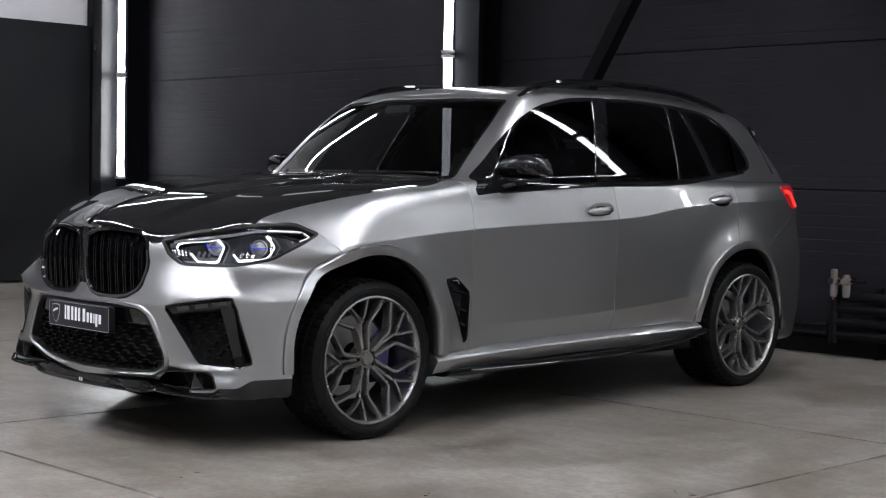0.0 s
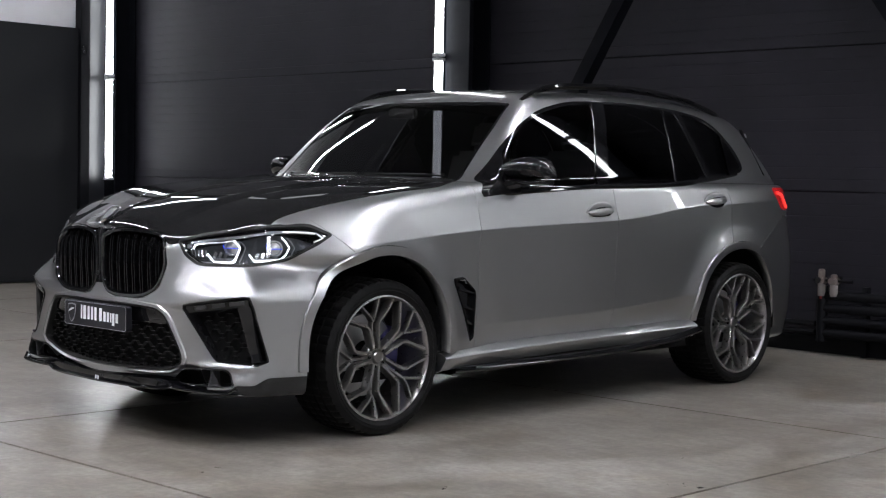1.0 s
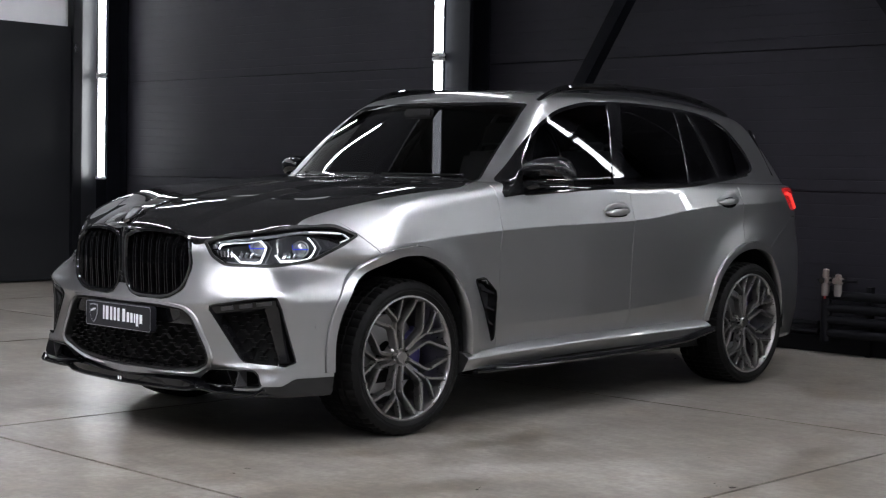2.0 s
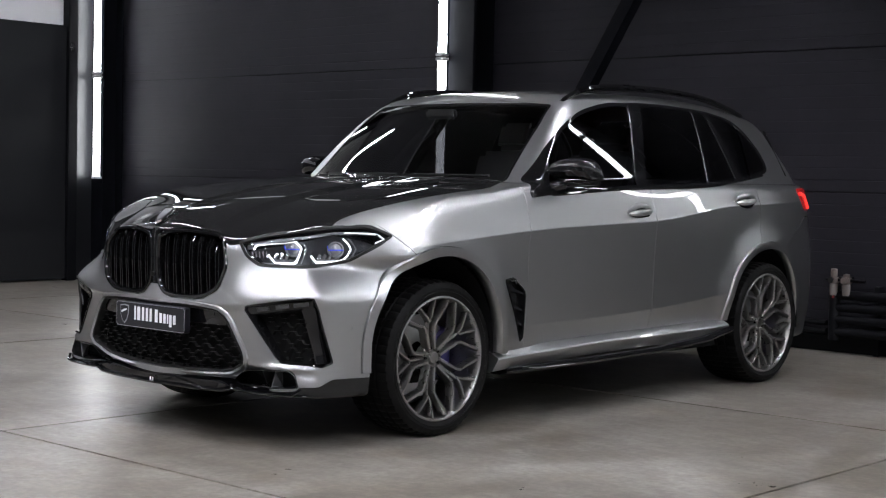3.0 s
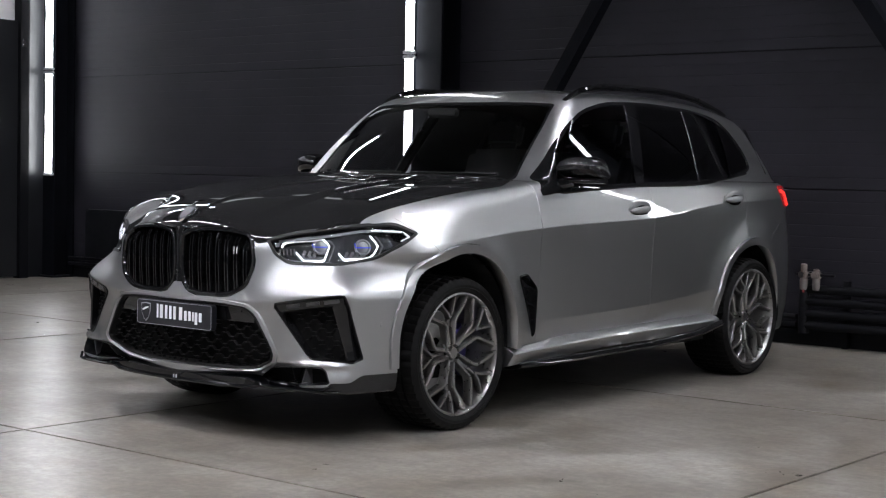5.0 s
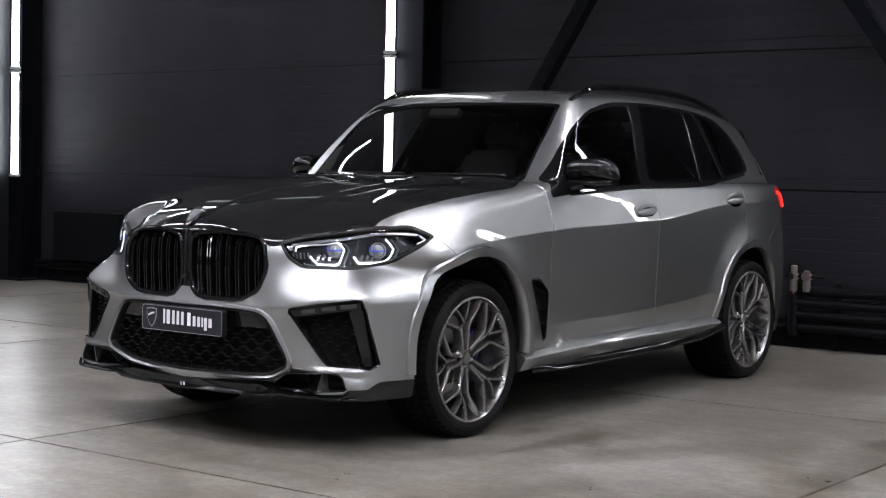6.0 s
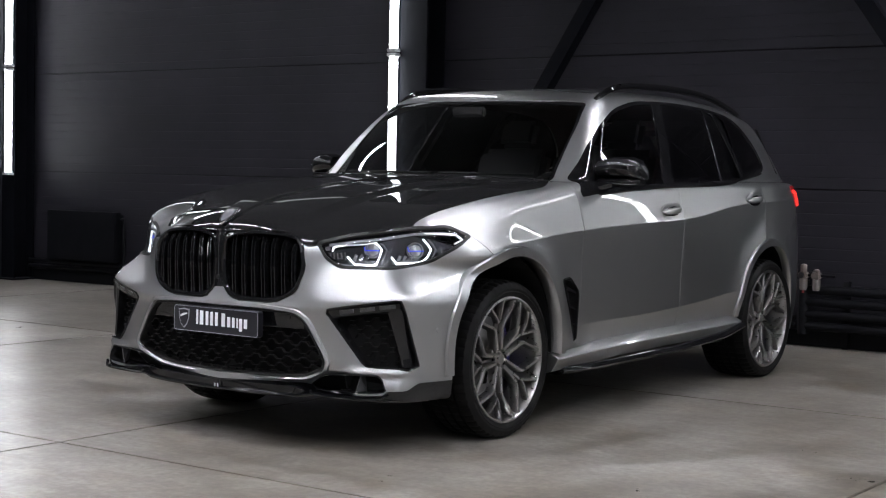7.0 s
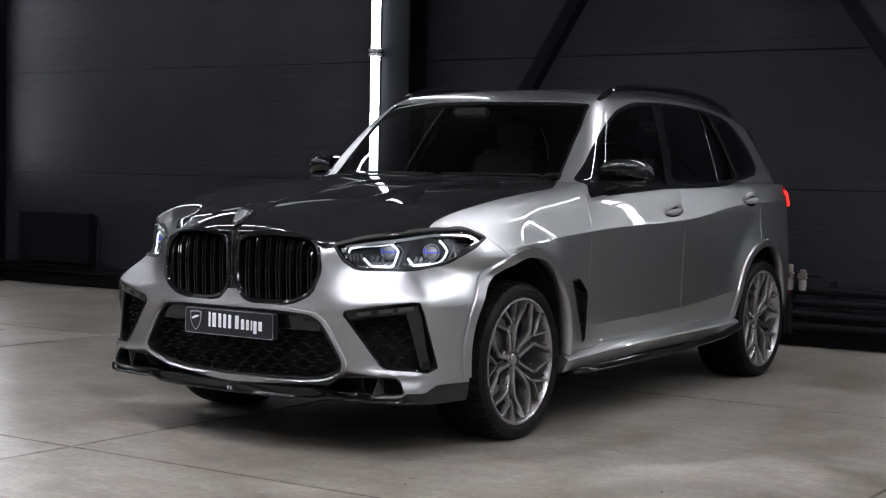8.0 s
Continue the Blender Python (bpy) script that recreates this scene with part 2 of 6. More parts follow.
for name, a, b, mat, label in (
        ("wall_east", (EAST, SOUTH, 0), (EAST + 0.3, NORTH, TOP), FARWALL, "plain grey plastered wall"),
        # paler slab over the cladding, out of view, added to brighten the doors
        ("wall_west_bounce", (WEST + 0.031, 3.7, 0), (WEST + 0.15, NORTH, TOP), FARWALL, "unseen paler wall slab added to brighten the doors"),
        ("wall_north", (WEST - 0.3, NORTH, 0), (EAST + 0.3, NORTH + 0.3, TOP), FARWALL, "plain grey plastered wall"),
        ("wall_south", (WEST - 0.3, SOUTH - 0.3, 0), (EAST + 0.3, SOUTH, TOP), PLASTER, "white plastered wall above the partition"),
        ("ceiling", (WEST - 0.3, SOUTH - 0.3, TOP), (EAST + 0.3, NORTH + 0.3, TOP + 0.2), ROOFING, "dark sheet metal ceiling")):
    bm = bmesh.new()
    add_box(bm, a, b)
    tagged(part(name, bm, mat, None, label), kind="structure")

# ribbon of daylight high up on the clad wall
ribbon = tagged(new("window_1"), "frosted ribbon window high on the wall", kind="structure")
for y in (-8.0, -6.1, 0.6):
    bm = bmesh.new()
    add_box(bm, (WEST + 0.003, y, 5.55), (WEST + 0.012, y + 1.20, 6.15))
    part("pane", bm, FROSTED, ribbon)
    bm = bmesh.new()
    for z in (5.50, 6.152):
        add_box(bm, (WEST + 0.003, y - 0.05, z), (WEST + 0.03, y + 1.25, z + 0.048))
    for yy in (y - 0.05, y + 1.202):
        add_box(bm, (WEST + 0.003, yy, 5.548), (WEST + 0.03, yy + 0.048, 6.152))
    part("window_frame", bm, STEELWORK, ribbon)

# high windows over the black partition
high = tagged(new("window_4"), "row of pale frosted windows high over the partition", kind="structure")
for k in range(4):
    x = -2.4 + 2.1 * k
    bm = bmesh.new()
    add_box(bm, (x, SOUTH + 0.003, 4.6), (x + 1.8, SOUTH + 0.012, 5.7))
    part("pane", bm, GLOW_PANE, high)
    bm = bmesh.new()
    for z in (4.55, 5.702):
        add_box(bm, (x - 0.05, SOUTH + 0.003, z), (x + 1.85, SOUTH + 0.03, z + 0.048))
    for xx in (x - 0.05, x + 0.88, x + 1.802):
        add_box(bm, (xx, SOUTH + 0.013, 4.6), (xx + 0.048, SOUTH + 0.032, 5.70))
    part("window_frame", bm, STEELWORK, high)

# unseen banks of glowing panes; the west one is added to brighten the doors
def glow_panes(name, place, count):
    win = tagged(new(name), "unseen bank of pale glowing panes in steel frames", kind="structure")
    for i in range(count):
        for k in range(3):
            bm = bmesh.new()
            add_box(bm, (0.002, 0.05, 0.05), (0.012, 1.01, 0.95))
            ob = part("pane", bm, GLOW_PANE, win)
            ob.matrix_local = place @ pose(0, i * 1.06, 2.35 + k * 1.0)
    bm = bmesh.new()
    for i in range(count + 1):
        add_box(bm, (0.001, i * 1.06 - 0.045, 2.35), (0.05, i * 1.06 + 0.045, 5.35), place)
    for k in range(4):
        add_box(bm, (0.001, 0.0, 2.35 + k - 0.045), (0.045, count * 1.06, 2.35 + k + 0.045), place)
    part("window_frame", bm, STEELWORK, win)


# west panes added to light the car's flank
glow_panes("west_glow_panes", pose(WEST + 0.151, 4.4, 0), 5)
glow_panes("window_3", pose(WEST + 0.7, NORTH - 0.001, 0, 0, 0, -90), 5)

# black partition that runs out from the corner column
bm = bmesh.new()
add_box(bm, (-4.24, -8.66, 0.02), (7.5, -8.58, 2.80), bevel=0.004)
partition = tagged(part("partition", bm, SCREENING, None, "tall smooth black partition screen"), category="partition")
bm = bmesh.new()
add_box(bm, (-4.36, -8.66, 0.0), (-4.245, -8.54, TOP - 0.002), bevel=0.004)
part("post", bm, STEELWORK, partition, "dark steel post")
bm = bmesh.new()
add_box(bm, (-4.668, SOUTH + 0.001, 0.0), (-4.345, -8.664, TOP - 0.002))
part("end_strip", bm, SCREENING, partition, "dark strip between post and column")
bm = bmesh.new()
add_box(bm, (-4.29, -8.54, 2.52), (-4.255, -8.515, 2.61), bevel=0.004)
add_box(bm, (-4.30, -8.53, 2.555), (-4.235, -8.505, 2.575), bevel=0.003)
part("latch", bm, CHROME, partition, "small bright metal latch")


def steel_column(y0, y1):
    bm = bmesh.new()
    add_box(bm, (-4.66, y0, 0), (-4.635, y1, TOP - 0.002), bevel=0.003)
    add_box(bm, (WEST + 0.022, y0, 0), (WEST + 0.04, y1, TOP - 0.002), bevel=0.003)
    mid = (y0 + y1) / 2
    add_box(bm, (WEST + 0.041, mid - 0.008, 0), (-4.661, mid + 0.008, TOP - 0.002))
    col = thing("steel_column", "dark painted steel column standing against the wall", "column", "wall columns")
    part("beam", bm, COLUMN, col)
    bm = bmesh.new()
    add_box(bm, (WEST + 0.042, y0 - 0.05, 0.0), (-4.58, y1 + 0.05, 0.02), bevel=0.003)
    part("base_plate", bm, STEELWORK, col)
    return col


steel_column(-8.71, -8.46)
steel_column(-3.40, -2.99)
steel_column(2.35, 2.76)


def tube_lamp(y, z0, z1, x=-4.585):
    lamp = thing("tube_lamp", "lit white vertical tube lamp fixed to a column", "lamp", "wall tube lamps")
    bm = bmesh.new()
    ring = [(math.cos(a) * 0.037, math.sin(a) * 0.037) for a in [2 * math.pi * k / 14 for k in range(14)]]
    rows = [[bm.verts.new((x + c, y + s, z)) for c, s in ring] for z in (z0 + 0.03, z1 - 0.03)]
    for k in range(14):
        bm.faces.new((rows[0][k], rows[0][(k + 1) % 14], rows[1][(k + 1) % 14], rows[1][k]))
    part("tube", bm, TUBE, lamp, "glowing white tube", True)
    for z in (z0, z1 - 0.03):
        bm = bmesh.new()
        add_box(bm, (x - 0.044, y - 0.045, z), (x + 0.044, y + 0.045, z + 0.03), bevel=0.006)
        part("end_cap", bm, FITTING, lamp)
    bm = bmesh.new()
    add_box(bm, (-4.634, y - 0.028, z0 + 0.01), (x - 0.036, y + 0.028, z1 - 0.01), bevel=0.003)
    part("back_rail", bm, COLUMN, lamp)
    for z in (z0 + 0.06, z1 - 0.10):
        bm = bmesh.new()
        add_box(bm, (-4.634, y - 0.062, z), (-4.60, y - 0.044, z + 0.05), bevel=0.004)
        part("clip", bm, FITTING, lamp)
    return lamp


for y in (-8.50, -3.31, 2.55):
    for z in (1.13, 2.285, 3.44, 4.595):
        lamp = tube_lamp(y, z, z + 1.145)
        if y > 0 and z < 4:
            # the same lamps on the two walls across the hall
            for x in (-0.6, 4.6, 9.8):
                tagged(copy_thing(lamp, pose(x - y, NORTH - 0.05 - 4.585, 0, 0, 0, -90)), "lit white vertical tube lamp fixed to the grey wall")
            for yy in (-6.0, -0.8, 4.4):
                tagged(copy_thing(lamp, pose(EAST - 0.05 - 4.585, yy + y, 0, 0, 0, 180)), "lit white vertical tube lamp fixed to the grey wall")


def brace(a, b):
    bm = bmesh.new()
    d = (Vector(b) - Vector(a)).normalized()
    s = Vector((0, d.z, -d.y)) * 0.055
    f = Vector((0.055, 0, 0))
    add_beam(bm, (a, b), [[Vector(p) + s + f, Vector(p) - s + f, Vector(p) - s - f, Vector(p) + s - f] for p in (a, b)])
    ob = part("diagonal_brace", bm, COLUMN, None)
    tagged(ob, "black square steel brace leaning across the wall", "brace", "wall braces")


brace((-4.75, -3.02, 0.12), (-4.75, -0.42, 4.25))
brace((-4.75, 2.55, 0.12), (-4.75, -0.38, 4.25))

# flat radiator with its pipes
rad = thing("radiator", "flat black panel radiator on the dark wall", "radiator")
bm = bmesh.new()
add_box(bm, (-4.83, -8.06, 0.25), (-4.75, -7.00, 0.77), bevel=0.008)
part("front_panel", bm, STEELWORK, rad)
bm = bmesh.new()
for k in range(26):
    add_box(bm, (-4.875, -8.03 + k * 0.04, 0.29), (-4.832, -8.012 + k * 0.04, 0.74))
part("fins", bm, STEELWORK, rad)
for y in (-7.93, -7.1):
    bm = bmesh.new()
    add_box(bm, (WEST + 0.001, y, 0.35), (-4.86, y + 0.03, 0.68), bevel=0.003)
    part("bracket", bm, STEELWORK, rad)
bm = bmesh.new()
add_tube(bm, [(-4.80, -6.96, 0.70), (-4.80, -6.93, 0.70), (-4.80, -6.92, 0.60), (-4.80, -6.92, 0.17)], 0.014)
part("riser", bm, STEELWORK, rad)
for z in (0.155, 0.215):
    bm = bmesh.new()
    add_tube(bm, [(-4.84, -8.45, z), (-4.84, 0.34, z)], 0.020, 10)
    ob = part("heating_pipe", bm, STEELWORK, None, smooth=True)
    tagged(ob, "dark painted heating pipe running low along the wall", "pipe", "heating pipes")
    for k in range(6):
        bm = bmesh.new()
        add_box(bm, (WEST + 0.021, -7.9 + k * 1.6, z - 0.012), (-4.835, -7.885 + k * 1.6, z + 0.012))
        part("pipe_clip", bm, STEELWORK, ob)

# bank of heating pipes beside the compressed air unit
reg = thing("pipe_register", "black bank of horizontal heating pipes on the wall", "radiator")
for z in (0.16, 0.25, 0.34, 0.43):
    bm = bmesh.new()
    add_tube(bm, [(-4.80, 0.42, z), (-4.80, 2.3, z)], 0.034, 12)
    part("pipe", bm, STEELWORK, reg, smooth=True)
for y in (0.42, 2.3):
    bm = bmesh.new()
    add_tube(bm, [(-4.80, y, 0.10), (-4.80, y, 0.50)], 0.040, 12)
    part("header", bm, STEELWORK, reg, smooth=True)
for y in (0.7, 2.0):
    bm = bmesh.new()
    add_box(bm, (WEST + 0.022, y, 0.0), (-4.86, y + 0.04, 0.5))
    part("bracket", bm, STEELWORK, reg)

# compressed air filter and regulator
air = thing("air_regulator", "ivory compressed air filter and regulator pair on the dark wall", "regulator")


def air_unit(y, z0, tall, mat_top):
    bm = bmesh.new()
    revolve_z(bm, [(0.0, z0), (0.026, z0 + 0.002), (0.030, z0 + 0.02), (0.030, z0 + 0.085), (0.024, z0 + 0.092)], (-4.77, y))
    part("bowl", bm, BOWL, air, smooth=True)
    bm = bmesh.new()
    add_box(bm, (-4.805, y - 0.034, z0 + 0.09), (-4.735, y + 0.034, z0 + 0.135), bevel=0.008)
    part("head", bm, IVORY, air, smooth=True)
    bm = bmesh.new()
    revolve_z(bm, [(0.022, z0 + 0.133), (0.024, z0 + 0.14), (0.024, z0 + 0.133 + tall), (0.018, z0 + 0.14 + tall), (0.0, z0 + 0.142 + tall)], (-4.77, y))
    part("knob", bm, mat_top, air, smooth=True)


def revolve_z(bm, profile, at, segments=14):
    rings = [[bm.verts.new((at[0] + r * math.cos(a), at[1] + r * math.sin(a), z)) for r, z in profile] for a in [2 * math.pi * k / segments for k in range(segments)]]
    for k in range(segments):
        a, b = rings[k], rings[(k + 1) % segments]
        for i in range(len(profile) - 1):
            bm.faces.new((a[i], a[i + 1], b[i + 1], b[i]))
    bmesh.ops.remove_doubles(bm, verts=bm.verts, dist=1e-5)


air_unit(0.425, 0.425, 0.055, IVORY)
air_unit(0.525, 0.425, 0.02, IVORY)
bm = bmesh.new()
revolve_z(bm, [(0.0, 0.405), (0.012, 0.406), (0.012, 0.424), (0.0, 0.425)], (-4.77, 0.425))
part("drain", bm, REDCAP, air, smooth=True)
bm = bmesh.new()
add_tube(bm, [(-4.735, 0.425, 0.54), (-4.715, 0.425, 0.54)], 0.022, 14)
part("gauge", bm, CHROME, air, smooth=True)
bm = bmesh.new()
add_tube(bm, [(-4.77, 0.36, 0.54), (-4.77, 0.67, 0.54)], 0.011, 8)
add_box(bm, (WEST + 0.001, 0.44, 0.52), (-4.80, 0.50, 0.56))
part("feed_pipe", bm, STEELWORK, air)


def ceiling_lamp(x, y, z=TOP - 0.9, long=2.8):
    lamp = thing("ceiling_lamp", "lit white linear lamp hanging from the ceiling", "lamp", "ceiling lamps")
    bm = bmesh.new()
    add_box(bm, (x - 0.04, y - long / 2 + 0.03, z), (x + 0.04, y + long / 2 - 0.03, z + 0.035), bevel=0.01)
    part("tube", bm, CEILING_TUBE, lamp, "glowing white tube")
    bm = bmesh.new()
    add_box(bm, (x - 0.046, y - long / 2, z + 0.036), (x + 0.046, y + long / 2, z + 0.075), bevel=0.004)
    part("body", bm, FITTING, lamp)
    # unseen side shades, added to hold the lamp's light off the wall
    for d in (-1, 1):
        bm = bmesh.new()
        rows = [[bm.verts.new((x + d * (0.048 + o), y + e * long / 2, z + h)) for o, h in ((0, 0.075), (0.004, 0.075), (0.020, -0.030), (0.016, -0.030))] for e in (-1, 1)]
        for k in range(4):
            bm.faces.new((rows[0][k], rows[0][(k + 1) % 4], rows[1][(k + 1) % 4], rows[1][k]))
        part("added_side_shade", bm, MATT, lamp, "added black shade that holds light off the wall")
    for s in (-1.0, 1.0):
        bm = bmesh.new()
        add_box(bm, (x - 0.002, y + s - 0.002, z + 0.075), (x + 0.002, y + s + 0.002, TOP - 0.001))
        part("cable", bm, MATT, lamp)
    return lamp


for x in LAMP_ROWS:
    for k in range(6):
        if (x, k) not in NO_LAMP:
            ceiling_lamp(x, -6.9 + 3.0 * k)

# ---- car body form ----
def curve(pts, soft=0.0):
    """A smooth curve through (at, value) pairs, level at turning points; soft rounds it further."""
    p = np.array(sorted(pts), float)
    xs, ys = p[:, 0], p[:, 1]
    h, d = np.diff(xs), np.diff(ys) / np.diff(xs)
    m = np.zeros(len(xs))
    m[0], m[-1] = d[0], d[-1]
    for i in range(1, len(xs) - 1):
        if d[i - 1] * d[i] > 0:
            w1, w2 = 2 * h[i] + h[i - 1], h[i] + 2 * h[i - 1]
            m[i] = (w1 + w2) / (w1 / d[i - 1] + w2 / d[i])

    def exact(x):
        i = np.clip(np.searchsorted(xs, x) - 1, 0, len(h) - 1)
        t = (x - xs[i]) / h[i]
        return ((1 + 2 * t) * (1 - t) ** 2 * ys[i] + t * (1 - t) ** 2 * h[i] * m[i]
                + t * t * (3 - 2 * t) * ys[i + 1] + t * t * (t - 1) * h[i] * m[i + 1])
    grid = np.linspace(xs[0], xs[-1], 1600)
    table = exact(grid)
    if soft:
        step = grid[1] - grid[0]
        k = max(2, int(3 * soft / step))
        w = np.exp(-0.5 * (np.arange(-k, k + 1) * step / soft) ** 2)
        left = table[0] + (table[0] - table[1]) * np.arange(k, 0, -1)
        right = table[-1] + (table[-1] - table[-2]) * np.arange(1, k + 1)
        table = np.convolve(np.concatenate([left, table, right]), w / w.sum(), "valid")
    return lambda x: np.interp(x, grid, table)


def smax(a, b, k):
    h = np.maximum(k - np.abs(a - b), 0) / k
    return np.maximum(a, b) + h * h * k / 4


def smin(a, b, k):
    return -smax(-a, -b, k)


def ease(a, b, x):
    t = np.clip((x - a) / (b - a), 0, 1)
    return t * t * (3 - 2 * t)


FRONT_ARCH, REAR_ARCH = (0.06, 0.43), (-2.91, 0.40)
crease_line = curve([(-3.6, 1.12), (-2.9, 1.10), (-2.5, 1.088), (-2.2, 1.062), (-1.95, 1.026), (-1.68, 1.005), (-1.28, 0.991), (-0.80, 0.974), (-0.53, 0.958), (0.2, 0.905), (0.7, 0.870)], 0.09)
low_crease = curve([(-3.0, 0.63), (-2.44, 0.570), (-1.76, 0.520), (-1.1, 0.497), (-0.6, 0.49), (0.0, 0.48)], 0.1)
shelf_line = curve([(0, 0.634), (0.42, 0.634), (0.56, 0.641), (0.69, 0.668), (0.82, 0.687), (0.9, 0.70), (1.0, 0.715)], 0.02)
shoulder_plan = curve([(-4.1, 0.78), (-3.65, 0.885), (-3.3, 0.925), (-2.9, 0.962), (-2.3, 0.968), (-1.5, 0.966), (-0.7, 0.962), (0.0, 0.968), (0.3, 1.0), (0.5, 0.992), (0.65, 0.955), (1.0, 0.90)], 0.12)
side_below = curve([(-0.80, -0.06), (-0.66, -0.032), (-0.52, -0.022), (-0.40, -0.020), (-0.2, -0.013), (-0.06, -0.0045), (0.0, 0.0)], 0.004)
side_above = curve([(0.0, 0.0), (0.06, -0.019), (0.13, -0.043), (0.215, -0.082), (0.35, -0.15)], 0.004)
side_shape = lambda h: np.where(h > 0, side_above(np.maximum(h, 0)), side_below(np.minimum(h, 0)))
nose_low = curve([(0, 0.945), (0.3, 0.925), (0.53, 0.892), (0.7, 0.845), (0.83, 0.79), (0.893, 0.745), (0.95, 0.69), (1.02, 0.61)], 0.03)
nose_high = curve([(0, 0.95), (0.2, 0.94), (0.4, 0.915), (0.48, 0.873), (0.57, 0.80), (0.70, 0.717), (0.80, 0.64), (0.9, 0.56), (1.02, 0.45)], 0.03)
corner_line = curve([(0.2, 0.895), (0.66, 0.893), (0.70, 0.882), (0.76, 0.815), (0.795, 0.76), (0.84, 0.71), (1.1, 0.66)], 0.012)
hood_mid = curve([(1.05, 0.85), (0.967, 0.95), (0.94, 0.99), (0.84, 1.045), (0.64, 1.105), (0.45, 1.143), (0.2, 1.175), (0.0, 1.192), (-0.3, 1.204), (-0.7, 1.21), (-1.5, 1.215), (-4, 1.22)], 0.06)
hood_drop = curve([(1.0, 0.50), (0.89, 0.42), (0.77, 0.24), (0.69, 0.175), (0.6, 0.118), (0.43, 0.10), (0.2, 0.08), (-0.1, 0.052), (-0.4, 0.035), (-0.7, 0.01), (-1.0, 0.0)], 0.05)
dome_edge = curve([(0.95, 0.325), (0.84, 0.335), (0.72, 0.352), (0.64, 0.393), (0.54, 0.436), (0.38, 0.447), (0.15, 0.43), (-0.12, 0.412), (-0.6, 0.39), (-0.9, 0.38)], 0.03)
spine_edge = curve([(1.0, 0.010), (0.93, 0.016), (0.82, 0.038), (0.67, 0.062), (0.53, 0.085), (0.35, 0.10), (0.0, 0.115), (-0.6, 0.13), (-0.9, 0.13)], 0.02)
tail_face = curve([(0, -3.98), (0.4, -3.96), (0.65, -3.88), (0.8, -3.76), (0.87, -3.63), (0.93, -3.35), (1.0, -3.0)], 0.04)
tail_lean = curve([(0.2, 0.08), (0.4, 0.0), (0.75, 0.0), (0.95, 0.06), (1.15, 0.10), (1.30, 0.22), (1.55, 0.50), (1.75, 0.72)], 0.06)
cabin_side = curve([(0.9, 0.97), (1.19, 0.885), (1.35, 0.826), (1.5, 0.763), (1.65, 0.69), (1.75, 0.63)], 0.05)
cabin_plan = curve([(-4.0, -0.23), (-3.6, -0.15), (-3.25, -0.085), (-2.9, -0.035), (-2.4, -0.005), (-1.8, 0.0), (-1.2, -0.005), (-0.9, -0.015), (-0.6, -0.035), (0, -0.05)], 0.12)
roof_mid = curve([(-0.6, 1.54), (-1.15, 1.69), (-1.4, 1.722), (-1.8, 1.742), (-2.2, 1.745), (-2.7, 1.728), (-3.1, 1.69), (-3.4, 1.645), (-3.7, 1.56)], 0.12)
screen_line = curve([(1.0, -0.45), (1.19, -0.70), (1.4, -0.925), (1.55, -1.105), (1.65, -1.235), (1.75, -1.38)], 0.06)


def lower_body(x, y, z):
    y = np.abs(y) - 0.02
    lift = z - crease_line(x)
    wide = shoulder_plan(x) + side_shape(lift)
    for ax, az in (FRONT_ARCH, REAR_ARCH):
        r = np.hypot(x - ax, z - az)
        wide = wide + 0.022 * np.exp(-((r - 0.45) / 0.10) ** 2) * ease(0.25, 0.45, z)
    wide = wide - 0.26 * np.clip(low_crease(x) - z, 0, 0.14) * ease(-0.55, -0.85, x) * ease(-2.62, -2.35, x)
    side = y - wide
    up = ease(0.655, 0.865, z)
    nose = nose_low(y) * (1 - up) + nose_high(y) * up
    d = y - corner_line(z)
    d = 0.5 * (d + np.sqrt(d * d + 0.010 ** 2))
    nose = nose - (1.7 - 1.35 * up) * d - 10 * (1 - up) * d * d
    d = z - shelf_line(y)
    nose = nose + 0.014 * np.where(d > 0, np.exp(-d / 0.065), np.exp(-(d / 0.028) ** 2)) * ease(0.95, 0.89, y)
    d = z - 0.372
    nose = nose + 0.016 * np.where(d > 0, np.exp(-d / 0.03), np.exp(-(d / 0.016) ** 2)) * ease(0.50, 0.62, y) * ease(0.93, 0.88, y)
    nose = nose - 0.10 * ease(0.42, 0.22, z) * ease(0.0, 0.55, y) * ease(0.72, 0.60, y)
    nose = nose + 0.030 * ease(0.40, 0.30, z) * ease(0.60, 0.76, y)
    front = (x - nose) / np.sqrt(1 + np.clip((y / 0.75) ** 4, 0, 3))
    back = ((tail_face(y) + tail_lean(z)) - x) * 0.8
    d = y - dome_edge(x)
    ribs = -0.015 * np.clip(d / 0.055, 0, 1) * (1 - ease(0.06, 0.36, d))
    half = spine_edge(x)
    ribs = ribs + 0.010 * np.clip((half + 0.016 - y) / 0.016, 0, 1)
    ribs = ribs * ease(0.93, 0.70, x) * ease(-0.72, -0.35, x)
    top = z - (hood_mid(x) - hood_drop(x) * np.clip(y / 0.8, 0, 1.4) ** (2.2 + 2.8 * ease(0.75, 0.40, x)) + ribs)
    hull = smax(side, front, 0.10 - 0.06 * ease(0.80, 0.66, z))
    hull = smax(hull, back, 0.12)
    hull = smax(hull, top, 0.045)
    return smax(hull, 0.24 - z, 0.03)


def cabin(x, y, z):
    y = np.abs(y) - 0.02
    side = (y - (cabin_side(z) + cabin_plan(x))) * 0.9
    roof = z - (roof_mid(x) - 0.035 * (y / 0.65) ** 2)
    screen = (x - (screen_line(z) + 0.15 * (1 - (y / 0.72) ** 2))) * 0.62
    back = (tail_face(y) + tail_lean(z) - x) * 0.75
    hull = smax(side, roof, 0.09)
    hull = smax(hull, screen, 0.06)
    hull = smax(hull, back, 0.06)
    return smax(hull, 1.02 - z, 0.02)


